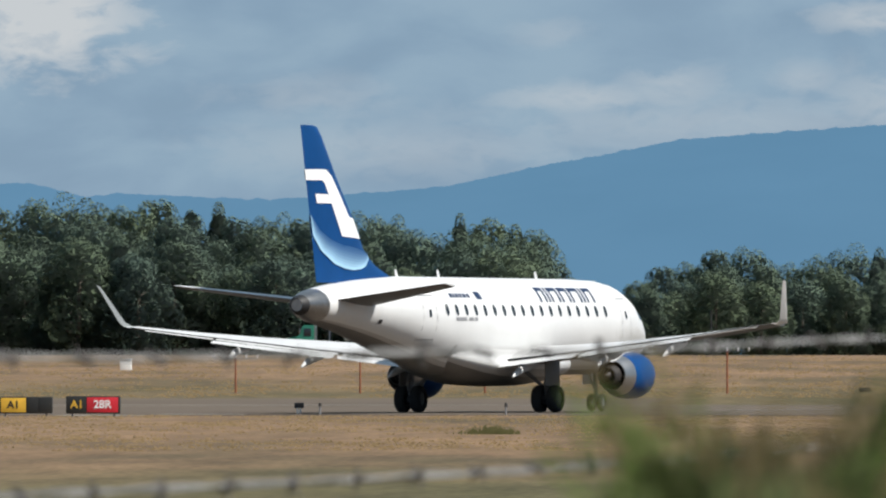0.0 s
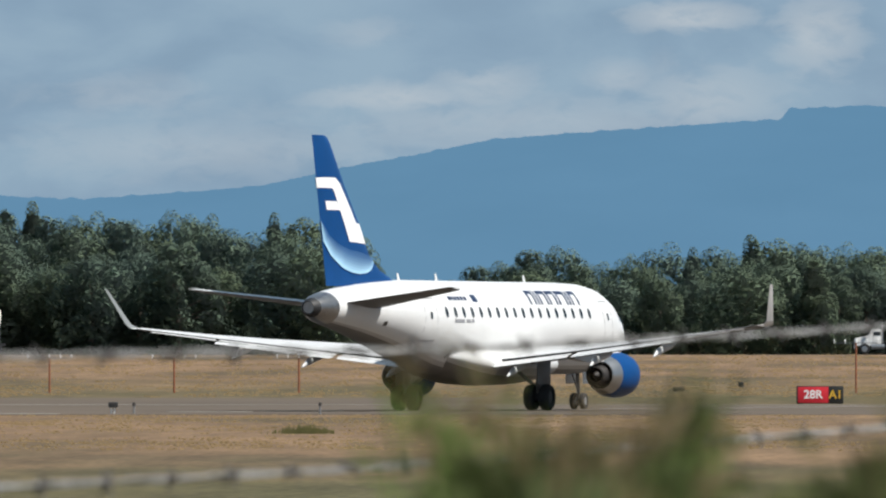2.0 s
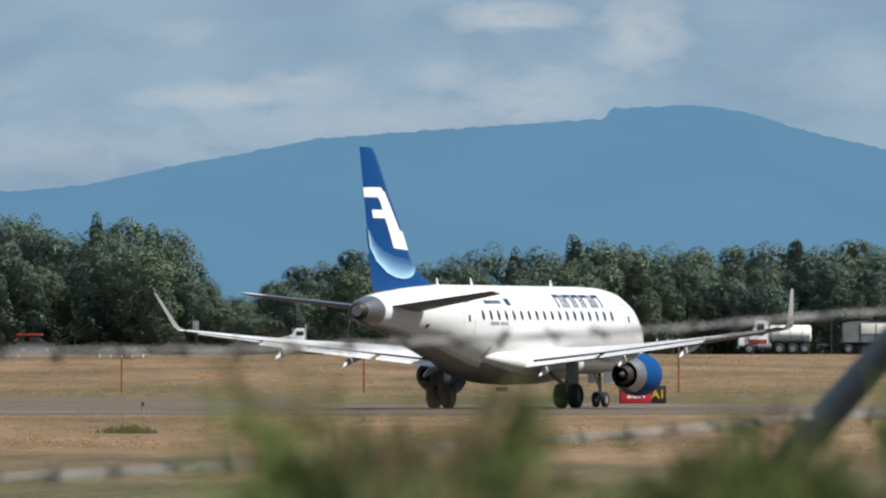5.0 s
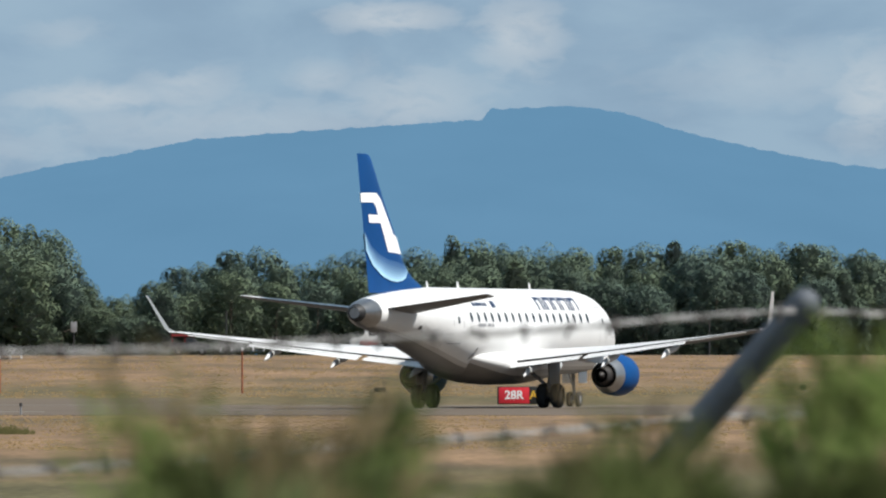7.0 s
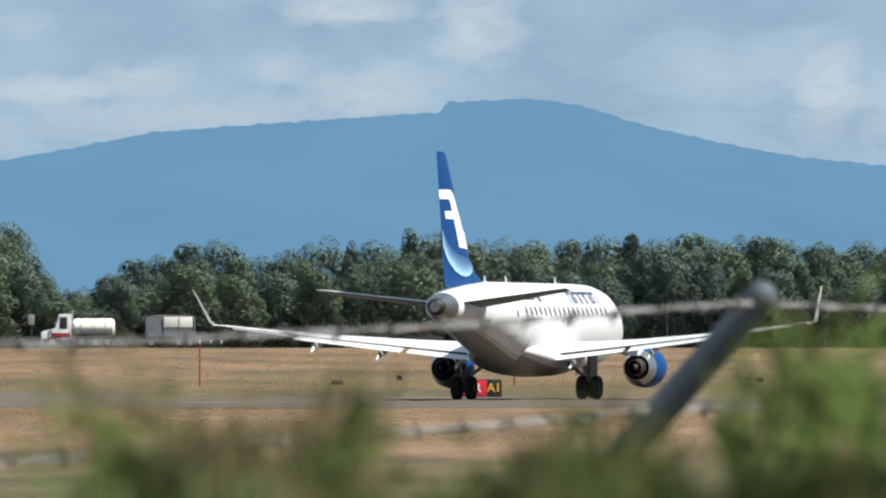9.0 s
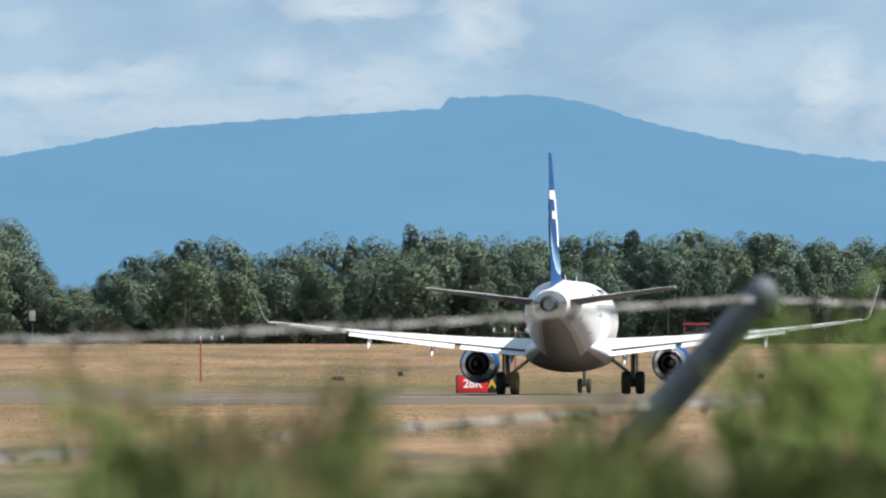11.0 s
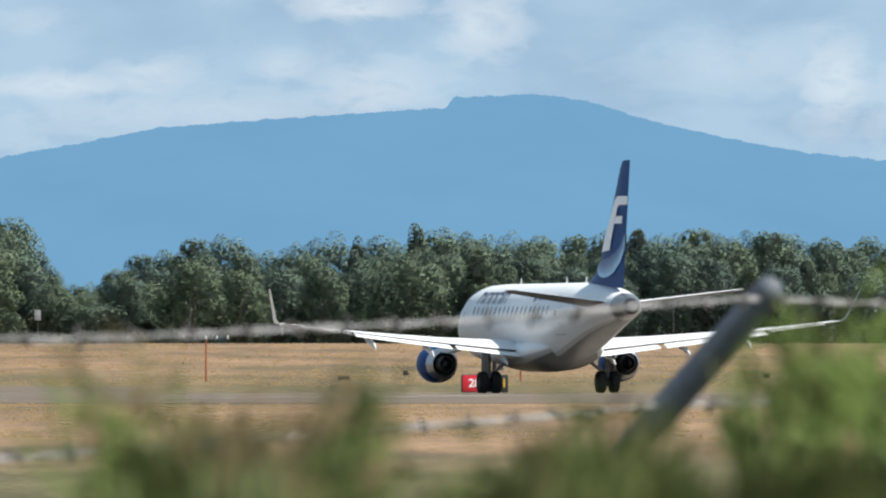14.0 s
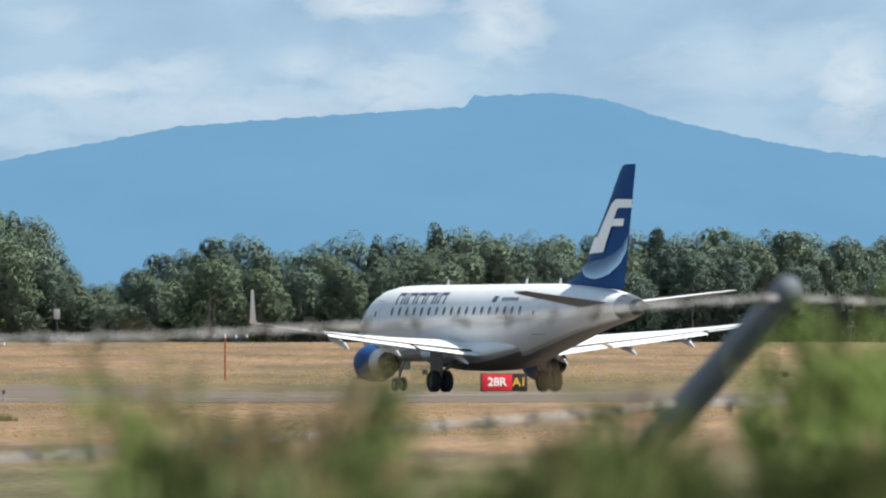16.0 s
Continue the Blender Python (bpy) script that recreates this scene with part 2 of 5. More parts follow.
def grass_ground():
    """Mown summer grass: straw with greener and bare patches, from metres to hand's breadths."""
    m = bpy.data.materials.new("dry_airfield_grass")
    m.use_nodes = True
    nt = m.node_tree
    n, l = nt.nodes, nt.links
    b = n["Principled BSDF"]
    b.inputs["Roughness"].default_value = 0.95
    b.inputs["Specular IOR Level"].default_value = 0.1
    co = n.new("ShaderNodeTexCoord")
    # broad patches, then mowing swaths and clumps that run along the field
    sizes = [((0.10, 0.022, 1), 5), ((0.8, 0.10, 1), 5), ((5.0, 0.7, 1), 5)]
    tex = []
    for s, d in sizes:
        mp = n.new("ShaderNodeMapping")
        mp.inputs["Scale"].default_value = s
        t = n.new("ShaderNodeTexNoise")
        t.inputs["Scale"].default_value, t.inputs["Detail"].default_value = 1.0, d
        l.new(co.outputs["Object"], mp.inputs["Vector"])
        l.new(mp.outputs["Vector"], t.inputs["Vector"])
        tex.append(t)
    ramp = n.new("ShaderNodeValToRGB")
    e = ramp.color_ramp.elements
    e[0].position, e[0].color = 0.34, (0.097, 0.074, 0.045, 1)
    e[1].position, e[1].color = 0.66, (0.212, 0.139, 0.083, 1)
    mid = ramp.color_ramp.elements.new(0.48)
    mid.color = (0.164, 0.109, 0.066, 1)
    l.new(tex[0].outputs["Fac"], ramp.inputs["Fac"])
    sep = n.new("ShaderNodeSeparateXYZ")
    l.new(co.outputs["Object"], sep.inputs["Vector"])
    edge = n.new("ShaderNodeMath")
    edge.operation = "MULTIPLY_ADD"
    edge.inputs[1].default_value = 60.0
    l.new(tex[0].outputs["Fac"], edge.inputs[0])
    l.new(sep.outputs["Y"], edge.inputs[2])
    damp = n.new("ShaderNodeMapRange")
    damp.interpolation_type = "SMOOTHSTEP"
    damp.inputs["From Min"].default_value, damp.inputs["From Max"].default_value = 198, 236
    damp.inputs["To Min"].default_value, damp.inputs["To Max"].default_value = 0.85, 0.0
    l.new(edge.outputs[0], damp.inputs["Value"])
    verge = n.new("ShaderNodeMapRange")
    verge.interpolation_type = "SMOOTHSTEP"
    verge.inputs["From Min"].default_value, verge.inputs["From Max"].default_value = 730, 560
    verge.inputs["To Min"].default_value, verge.inputs["To Max"].default_value = 0.0, 0.62
    l.new(edge.outputs[0], verge.inputs["Value"])
    past = n.new("ShaderNodeMath")
    past.operation = "GREATER_THAN"
    past.inputs[1].default_value = 470
    l.new(sep.outputs["Y"], past.inputs[0])
    both = n.new("ShaderNodeMath")
    both.operation = "MULTIPLY_ADD"
    l.new(verge.outputs["Result"], both.inputs[0])
    l.new(past.outputs[0], both.inputs[1])
    l.new(damp.outputs["Result"], both.inputs[2])
    green = n.new("ShaderNodeMix")
    green.data_type = "RGBA"
    green.inputs["B"].default_value = (0.078, 0.074, 0.037, 1)
    l.new(both.outputs[0], green.inputs["Factor"])
    l.new(ramp.outputs["Color"], green.inputs["A"])
    prev = green.outputs["Result"]
    for t, lo, hi in ((tex[1], (0.78, 0.78, 0.79, 1), (1.20, 1.18, 1.16, 1)), (tex[2], (0.76, 0.77, 0.76, 1), (1.21, 1.20, 1.19, 1))):
        r = n.new("ShaderNodeMix")
        r.data_type = "RGBA"
        r.inputs["A"].default_value, r.inputs["B"].default_value = lo, hi
        mr = n.new("ShaderNodeMapRange")
        mr.inputs["From Min"].default_value, mr.inputs["From Max"].default_value = 0.32, 0.68
        l.new(t.outputs["Fac"], mr.inputs["Value"])
        l.new(mr.outputs["Result"], r.inputs["Factor"])
        x = n.new("ShaderNodeMix")
        x.data_type, x.blend_type = "RGBA", "MULTIPLY"
        x.inputs["Factor"].default_value = 1
        l.new(prev, x.inputs["A"])
        l.new(r.outputs["Result"], x.inputs["B"])
        prev = x.outputs["Result"]
    l.new(prev, b.inputs["Base Color"])
    return m


GRASS = grass_ground()


def painted_haze_material():
    """Far forested mountain: a glowing backdrop with the haze put into its blue."""
    m = bpy.data.materials.new("painted_haze_mountain")
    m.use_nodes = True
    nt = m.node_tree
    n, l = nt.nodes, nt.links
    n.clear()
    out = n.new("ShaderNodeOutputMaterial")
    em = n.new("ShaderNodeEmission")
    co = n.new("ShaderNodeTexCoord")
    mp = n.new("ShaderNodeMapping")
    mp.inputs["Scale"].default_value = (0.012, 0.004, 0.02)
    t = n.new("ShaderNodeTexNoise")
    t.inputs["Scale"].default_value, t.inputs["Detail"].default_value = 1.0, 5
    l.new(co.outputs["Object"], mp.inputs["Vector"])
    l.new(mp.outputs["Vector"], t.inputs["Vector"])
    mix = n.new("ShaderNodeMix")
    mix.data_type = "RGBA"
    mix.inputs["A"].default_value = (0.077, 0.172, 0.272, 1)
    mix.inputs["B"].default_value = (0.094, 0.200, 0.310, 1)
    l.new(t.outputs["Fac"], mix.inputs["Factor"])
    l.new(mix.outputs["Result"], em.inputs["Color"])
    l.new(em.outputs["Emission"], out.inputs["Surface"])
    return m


MOUNTAIN = painted_haze_material()


# ---- mesh helpers ----
def part(name, bm, material, parent=None, label="", smooth=True):
    me = bpy.data.meshes.new(name)
    bm.normal_update()
    bm.to_mesh(me)
    bm.free()
    me.materials.append(material)
    if smooth:
        for p in me.polygons:
            p.use_smooth = True
        me.set_sharp_from_angle(angle=radians(38))
    ob = new(name, me)
    if parent is not None:
        ob.parent = parent
    if label:
        ob["label"] = label
    return ob


def thing(name, label, category, group="", kind=""):
    return tagged(new(name), label, category, group, kind)


def box(bm, x0, x1, y0, y1, z0, z1, bevel=0.0):
    r = bmesh.ops.create_cube(bm, size=1.0, matrix=Matrix.LocRotScale(
        ((x0 + x1) / 2, (y0 + y1) / 2, (z0 + z1) / 2), None, (abs(x1 - x0), abs(y1 - y0), abs(z1 - z0))))
    if bevel:
        es = {e for v in r["verts"] for e in v.link_edges}
        bmesh.ops.bevel(bm, geom=list(es), offset=bevel, segments=2, affect="EDGES", profile=0.6)
    return bm


def loft(bm, rings, close_ends=True, closed=True):
    """Skin through rings of equal length."""
    vs = [[bm.verts.new(p) for p in r] for r in rings]
    k = len(rings[0])
    for a, b in zip(vs, vs[1:]):
        for i in range(k if closed else k - 1):
            bm.faces.new((a[i], a[(i + 1) % k], b[(i + 1) % k], b[i]))
    if close_ends:
        bm.faces.new(list(reversed(vs[0])))
        bm.faces.new(vs[-1])
    bmesh.ops.recalc_face_normals(bm, faces=bm.faces[:])
    return bm


def ring_y(y, cx, cz, rx, rz, k=28):
    return [(cx + rx * math.cos(2 * math.pi * i / k), y, cz + rz * math.sin(2 * math.pi * i / k)) for i in range(k)]


def tube(bm, p, q, r0, r1=None, k=12):
    p, q = Vector(p), Vector(q)
    m = (q - p).to_track_quat("Z", "Y").to_matrix()
    r1 = r0 if r1 is None else r1
    rings = []
    for c, r in ((p, r0), (q, r1)):
        rings.append([c + m @ Vector((r * math.cos(2 * math.pi * i / k), r * math.sin(2 * math.pi * i / k), 0)) for i in range(k)])
    return loft(bm, rings)


def wheel_bm(r, w, axis="X"):
    """Tyre with rounded shoulders round the X axis."""
    prof = [(-0.5 * w, 0.55 * r), (-0.5 * w, 0.85 * r), (-0.38 * w, 0.96 * r), (-0.18 * w, r), (0.18 * w, r), (0.38 * w, 0.96 * r),
            (0.5 * w, 0.85 * r), (0.5 * w, 0.55 * r)]
    bm = bmesh.new()
    rings = [[(x, q * math.cos(a), q * math.sin(a)) for x, q in prof] for a in [2 * math.pi * i / 28 for i in range(28)]]
    vs = [[bm.verts.new(p) for p in rg] for rg in rings]
    for a, b in zip(vs, vs[1:] + vs[:1]):
        for i in range(len(prof)):
            bm.faces.new((a[i], a[(i + 1) % len(prof)], b[(i + 1) % len(prof)], b[i]))
    bmesh.ops.recalc_face_normals(bm, faces=bm.faces[:])
    return bm


def rim_bm(r, w):
    bm = bmesh.new()
    loft(bm, [[(x, q * math.cos(2 * math.pi * i / 20), q * math.sin(2 * math.pi * i / 20)) for i in range(20)]
              for x, q in ((-0.42 * w, 0.3 * r), (-0.36 * w, 0.56 * r), (0.36 * w, 0.56 * r), (0.42 * w, 0.3 * r))])
    return bm


# ---- ground ----
PROFILE = [(-80, 0.0), (120, 0.0), (340, 0.08), (370, 0.07), (400, 0.0), (440, -0.02), (465, -0.12), (480, -0.26), (495, -0.26), (520, -0.18),
           (560, 0.05), (940, 2.02), (952, 2.05), (975, 2.0), (1100, 1.4), (5000, 1.0)]


def ground_z(y):
    return float(np.interp(y, [p[0] for p in PROFILE], [p[1] for p in PROFILE]))


def make_ground():
    ys = sorted(set([-80, -40, 0, 40, 80] + list(range(100, 620, 10)) + list(range(620, 1000, 20)) + [940, 946, 952, 960, 975]
                    + [1050, 1150, 1300, 1600, 2000, 2600, 3400, 4900]))
    xs = [-2500, -1200, -600, -300, -150, -80, -40, -20, 0, 20, 40, 80, 150, 300, 600, 1200, 2500]
    verts = [(x, y, ground_z(y)) for y in ys for x in xs]
    k = len(xs)
    faces = [(j * k + i, j * k + i + 1, (j + 1) * k + i + 1, (j + 1) * k + i) for j in range(len(ys) - 1) for i in range(k - 1)]
    me = bpy.data.meshes.new("ground")
    me.from_pydata(verts, [], faces)
    me.materials.append(GRASS)
    for p in me.polygons:
        p.use_smooth = True
    tagged(new("ground", me), "sun-dried straw-coloured airfield grass with greener patches", "ground", kind="structure")


def slab(name, x0, x1, y0, y1, material, label, lift, kind="structure", wobble=0.0):
    """Paving laid on the ground sheet, with its edge as a small step."""
    bm = bmesh.new()
    ys = np.arange(y0, y1 + 0.01, max(1.0, (y1 - y0) / max(1, round((y1 - y0) / 5))))
    xs = np.linspace(x0, x1, 60)
    grid = []
    for j, y in enumerate(ys):
        row = []
        for x in xs:
            yy = y
            if wobble and j in (0, len(ys) - 1):
                yy += wobble * noise.noise(Vector((x * 0.05, y, 3.0)))
            row.append(bm.verts.new((x, yy, ground_z(yy) + lift)))
        grid.append(row)
    for a, b in zip(grid, grid[1:]):
        for i in range(len(xs) - 1):
            bm.faces.new((a[i], a[i + 1], b[i + 1], b[i]))
    r = bmesh.ops.extrude_face_region(bm, geom=bm.faces[:])
    for v in [g for g in r["geom"] if isinstance(g, bmesh.types.BMVert)]:
        v.co.z -= lift + 0.15
    bmesh.ops.recalc_face_normals(bm, faces=bm.faces[:])
    return tagged(part(name, bm, material, smooth=False), label, "pavement", kind=kind)


make_ground()
slab("runway", -400, 400, 352, 474, ASPHALT, "worn grey asphalt of the taxiway and runway entrance", 0.012, wobble=9.0)
slab("taxiway", -400, -15, 484, 532, ASPHALT, "grey asphalt strip beyond a grass island", 0.012, wobble=6.0)
slab("runway_shoulder", -60, 60, 441, 452, PALE, "pale worn concrete edge strip in the runway", 0.018, wobble=1.5)
for i in range(14):
    # a worn pale line that runs slantwise over the paving, with gaps
    if i not in (1, 4, 7, 8):
        slab("edge_line", -36 + 2.9 * i, -36 + 2.9 * (i + 1), 333 + 7.0 * i, 336.2 + 7.0 * i, PALE, "worn pale line on the grey paving", 0.022, wobble=0.8)
slab("road", -600, 600, 953.5, 962, ROADM, "dark asphalt perimeter road on the levee", 0.03)


# ---- distance ----
RIDGE = [  # bearing and elevation of the crest, milliradians
    (-146.7, 15.6), (-114.7, 14.5), (-91.5, 16.2), (-89.1, 16.3), (-83.5, 14.9), (-80.9, 15.3), (-70.2, 14.8), (-65.9, 14.7),
    (-54.2, 15.5), (-48.9, 16.0), (-40.3, 17.9), (-35.0, 18.8), (-27.5, 20.3), (-22.2, 20.7), (-16.9, 21.1), (-7.9, 21.7),
    (-0.3, 22.2), (0.6, 23.2), (4.4, 23.3), (7.6, 23.5), (10.8, 23.2), (14.0, 22.6), (18.2, 21.2), (23.6, 19.9),
    (28.9, 18.8), (34.2, 17.9), (41.6, 17.2), (66.7, 15.0), (109.4, 14.0)]
SKYLINE = [  # bearing and elevation of the tree tops, milliradians
    (-120.0, 13.4), (-91.5, 13.8), (-86.2, 13.7), (-79.3, 13.9), (-76.6, 14.2), (-73.4, 13.3), (-70.2, 13.0), (-65.9, 12.7),
    (-63.8, 12.7), (-54.2, 11.9), (-51.0, 11.1), (-48.9, 12.3), (-44.6, 12.4), (-43.5, 11.7), (-40.3, 10.5), (-38.2, 10.0),
    (-36.9, 7.4), (-35.0, 4.6), (-33.0, 5.6), (-31.8, 7.6), (-28.6, 7.5), (-27.0, 8.4), (-24.3, 9.2), (-20.6, 9.2), (-17.9, 9.0),
    (-16.9, 7.4), (-15.3, 8.7), (-13.7, 9.6), (-9.4, 9.9), (-7.4, 9.2), (-4.7, 9.7), (-0.4, 10.8), (1.3, 11.7),
    (3.0, 11.0), (3.8, 9.5), (9.2, 10.0), (11.3, 10.2), (15.6, 9.3), (22.5, 10.2), (27.3, 9.2), (30.5, 10.2),
    (35.3, 8.9), (41.6, 9.4), (66.7, 9.7)]


def make_mountain():
    d = 4600.0
    bs = [p[0] for p in RIDGE]
    es = [p[1] for p in RIDGE]
    bm = bmesh.new()
    n = 1500
    rows = []
    for k, (dd, f) in enumerate(((d - 900, 0.0), (d - 600, 0.35), (d - 250, 0.75), (d, 1.0), (d + 250, 0.6))):
        row = []
        for i in range(n + 1):
            b = bs[0] + (bs[-1] - bs[0]) * i / n
            e = float(np.interp(b, bs, es)) + 0.16 * noise.noise(Vector((b * 0.9, 0, 0))) + 0.08 * noise.noise(Vector((b * 4.0, 5, 0))) + 0.07 * noise.noise(Vector((b * 13.0, 9, 0)))
            h = d * e / 1000 * f * (1 + (0.10 * noise.noise(Vector((b * 0.15, k, 0))) if 0 < k < 3 else 0))
            row.append(bm.verts.new((b / 1000 * dd, dd, max(1.0, EYE + h) if f else 0.5)))
        rows.append(row)
    for a, b in zip(rows, rows[1:]):
        for i in range(n):
            bm.faces.new((a[i], a[i + 1], b[i + 1], b[i]))
    tagged(part("backdrop", bm, MOUNTAIN), "long forested mountain ridge with its blue haze painted in", "mountain", kind="structure")


make_mountain()


def tree_model(seed, h, w, spire):
    """Broadleaf tree: tapered trunk, limbs, and a crown of many leaves on uneven boughs; spire 0 is round-topped, 1 is pointed."""
    rnd = random.Random(seed)
    rng = np.random.default_rng(seed)
    t = thing("tree", "tall narrow dark green tree in a dense row" if spire > 0.5 else "dark green broadleaf tree in a dense row", "tree",
              "trees behind the airfield")
    bm = bmesh.new()
    tube(bm, (0, 0, -0.3), (0.2, 0, h * 0.62), 0.021 * h, 0.008 * h, 8)
    boughs = []
    for i in range(58):
        f = (i + rnd.random()) / 58
        wide = (1 - f ** 1.6) ** 0.8 if spire > 0.5 else (max(0.0, 1 - (abs(f - 0.42) / 0.62) ** 2.4)) ** 0.6
        out = w * 0.5 * wide * rnd.uniform(0.40, 0.88)
        a = i * 2.4 + rnd.uniform(-0.5, 0.5)
        size = w * rnd.uniform(0.12, 0.19) * (0.55 + 0.45 * wide)
        boughs.append((math.cos(a) * out, math.sin(a) * out, h * (0.07 + 0.80 * f) + rnd.uniform(-0.4, 0.4), size, size * rnd.uniform(1.0, 1.7 + spire * 0.5)))
    for x, y, z, r, q in boughs[2:46:5]:
        tube(bm, (0.08, 0, max(0.5, z - 1.5)), (x * 0.9, y * 0.9, z), 0.009 * h, 0.003 * h, 6)
    part("trunk", bm, BARK, t)
    c = np.array(boughs)
    n = 13600
    share = c[:, 3] ** 1.8
    pick = rng.choice(len(c), 4 * n, p=share / share.sum())
    d = rng.normal(size=(4 * n, 3))
    d /= np.linalg.norm(d, axis=1)[:, None]
    reach = 1.0 - 0.08 * rng.random(4 * n) ** 1.6 + 0.08 * (rng.random(4 * n) < 0.04)
    at = c[pick, :3] + d * c[pick][:, (3, 3, 4)] * reach[:, None]
    # leaves buried in another bough make way for leaves on the outside
    buried = np.zeros(4 * n, bool)
    for k, row in enumerate(c):
        buried |= (np.linalg.norm((at - row[:3]) / row[[3, 3, 4]], axis=1) < 0.86) & (pick != k)
    kept = np.flatnonzero(~buried | (rng.random(4 * n) < 0.11))[:n]
    n = len(kept)
    pick, d, reach, at, buried = pick[kept], d[kept], reach[kept], at[kept], buried[kept]
    nrm = d + rng.normal(scale=0.20, size=(n, 3))
    nrm /= np.linalg.norm(nrm, axis=1)[:, None]
    u = np.cross(nrm, rng.normal(size=(n, 3)))
    u /= np.linalg.norm(u, axis=1)[:, None]
    v = np.cross(nrm, u)
    size = rng.uniform(0.08, 0.14, size=(n, 1)) * np.where(buried, 3.0, 1.0)[:, None]
    tri = np.stack([at - u * size - v * size * 0.5, at + u * size - v * size * 0.35, at + v * size * 0.9], 1).reshape(-1, 3)
    t["top"] = float(np.sort(tri[:, 2])[-120])
    me = bpy.data.meshes.new("crown")
    me.from_pydata([tuple(p) for p in tri], [], [(3 * i, 3 * i + 1, 3 * i + 2) for i in range(n)])
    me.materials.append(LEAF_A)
    # leaves follow the crown's broad form more than each bough's
    broad = at - np.array((0, 0, h * 0.42))
    broad /= np.array((w * 0.5, w * 0.5, h * 0.55))
    broad /= np.linalg.norm(broad, axis=1)[:, None]
    soft = (d * 0.40 + broad * 0.6) * np.array((1, 1, 0.6)) + np.array((0, 0, 0.08)) + rng.normal(scale=0.05, size=(n, 3))
    soft /= np.linalg.norm(soft, axis=1)[:, None]
    me.polygons.foreach_set("use_smooth", [True] * n)
    me.normals_split_custom_set_from_vertices(np.repeat(soft, 3, axis=0).tolist())
    crown = new("crown", me)
    crown.parent = t
    return t


def make_trees():
    rnd = random.Random(11)
    bs = [p[0] for p in SKYLINE]
    es = [p[1] for p in SKYLINE]
    forms = ((8.0, 0), (6.6, 0), (9.4, 0), (7.2, 0), (8.6, 0), (6.6, 1), (6.0, 1), (7.4, 1))
    models = [(tree_model(20 + i, 14.0, w, sp), w, sp) for i, (w, sp) in enumerate(forms)]
    used = set()
    for row, (dist, step, drop) in enumerate(((1324, 2.5, 1.0), (1306, 2.9, 0.93), (1290, 3.0, 0.78))):
        b = -118.0
        while b < 62:
            x = b / 1000 * dist
            e = float(np.interp(b, bs, es))
            e = min(e, *(float(np.interp(b + q, bs, es)) + 0.6 for q in (-1.6, 1.6)))
            base = ground_z(dist)
            h = (EYE + dist * (e + 0.85) / 1000 - base) * drop * (1 + (rnd.uniform(-0.06, 0.03) if row == 0 else rnd.uniform(-0.16, 0.05)))
            pointed = rnd.random() < (0.2 if b < -42 else 0.15)
            i = rnd.choice([k for k, m in enumerate(models) if (m[2] > 0.5) == pointed])
            m, w, sp = models[i]
            s = h / m["top"]
            sw = max(0.75, min(1.25, s)) * rnd.uniform(0.88, 1.14) * (1.05 if row < 2 else 1.35)
            where = Matrix.LocRotScale((x, dist + rnd.uniform(-8, 8), base - 0.2), Euler((0, 0, rnd.uniform(0, 6.28))), None)
            if i in used:
                o = copy_thing(m, where)
            else:
                o, _ = m, used.add(i)
                o.matrix_basis = where
            o.scale = (sw, sw, s)
            b += step * rnd.uniform(0.75, 1.25) * (0.8 if sp else 1.15)


make_trees()


# ---- the airliner: x right, y ahead, origin on the ground between the main wheels ----
STATIONS = [  # y, top, bottom, half width
    (14.14, 2.60, 2.44, 0.06), (14.02, 2.84, 2.18, 0.32), (13.75, 3.06, 1.98, 0.56), (13.3, 3.30, 1.80, 0.82), (12.7, 3.62, 1.62, 1.06),
    (12.1, 4.02, 1.50, 1.25), (11.5, 4.34, 1.41, 1.37), (10.8, 4.55, 1.35, 1.45), (9.8, 4.66, 1.31, 1.50), (8.0, 4.70, 1.30, 1.505),
    (4.0, 4.70, 1.30, 1.505), (0.0, 4.70, 1.30, 1.505), (-4.0, 4.70, 1.32, 1.505), (-5.5, 4.70, 1.50, 1.50), (-7.0, 4.70, 1.80, 1.46),
    (-8.5, 4.67, 2.12, 1.38), (-10.0, 4.61, 2.43, 1.25), (-11.5, 4.52, 2.70, 1.08), (-12.8, 4.41, 2.90, 0.90), (-13.7, 4.30, 3.03, 0.76),
    (-14.2, 4.23, 3.10, 0.67)]
CONE = [(-14.2, 4.235, 3.095, 0.675), (-14.65, 4.16, 3.19, 0.57), (-15.1, 4.05, 3.31, 0.42), (-15.45, 3.92, 3.44, 0.25)]


def body_at(y):
    cols = list(zip(*sorted(STATIONS)))
    return [float(np.interp(y, cols[0], cols[i])) for i in (1, 2, 3)]


def body_point(y, z, out=0.0):
    """Half breadth of the fuselage at that station and height."""
    top, bot, hw = body_at(y)
    c, r = (top + bot) / 2, (top - bot) / 2
    q = max(-0.999, min(0.999, (z - c) / r))
    return hw * math.sqrt(1 - q * q) + out


def sheet(bm, y0, y1, z0, z1, side, out=0.012, slant=0.0, k=4, thick=None):
    """A patch of skin that follows the fuselage side."""
    grid = []
    for i in range(k + 1):
        row = []
        for j in range(k + 1):
            z = z0 + (z1 - z0) * j / k
            y = y0 + (y1 - y0) * i / k + slant * (z - z0)
            row.append(bm.verts.new((side * body_point(y, z, out), y, z)))
        grid.append(row)
    for a, b in zip(grid, grid[1:]):
        for i in range(k):
            f = (a[i], a[i + 1], b[i + 1], b[i])
            bm.faces.new(f if side > 0 else tuple(reversed(f)))


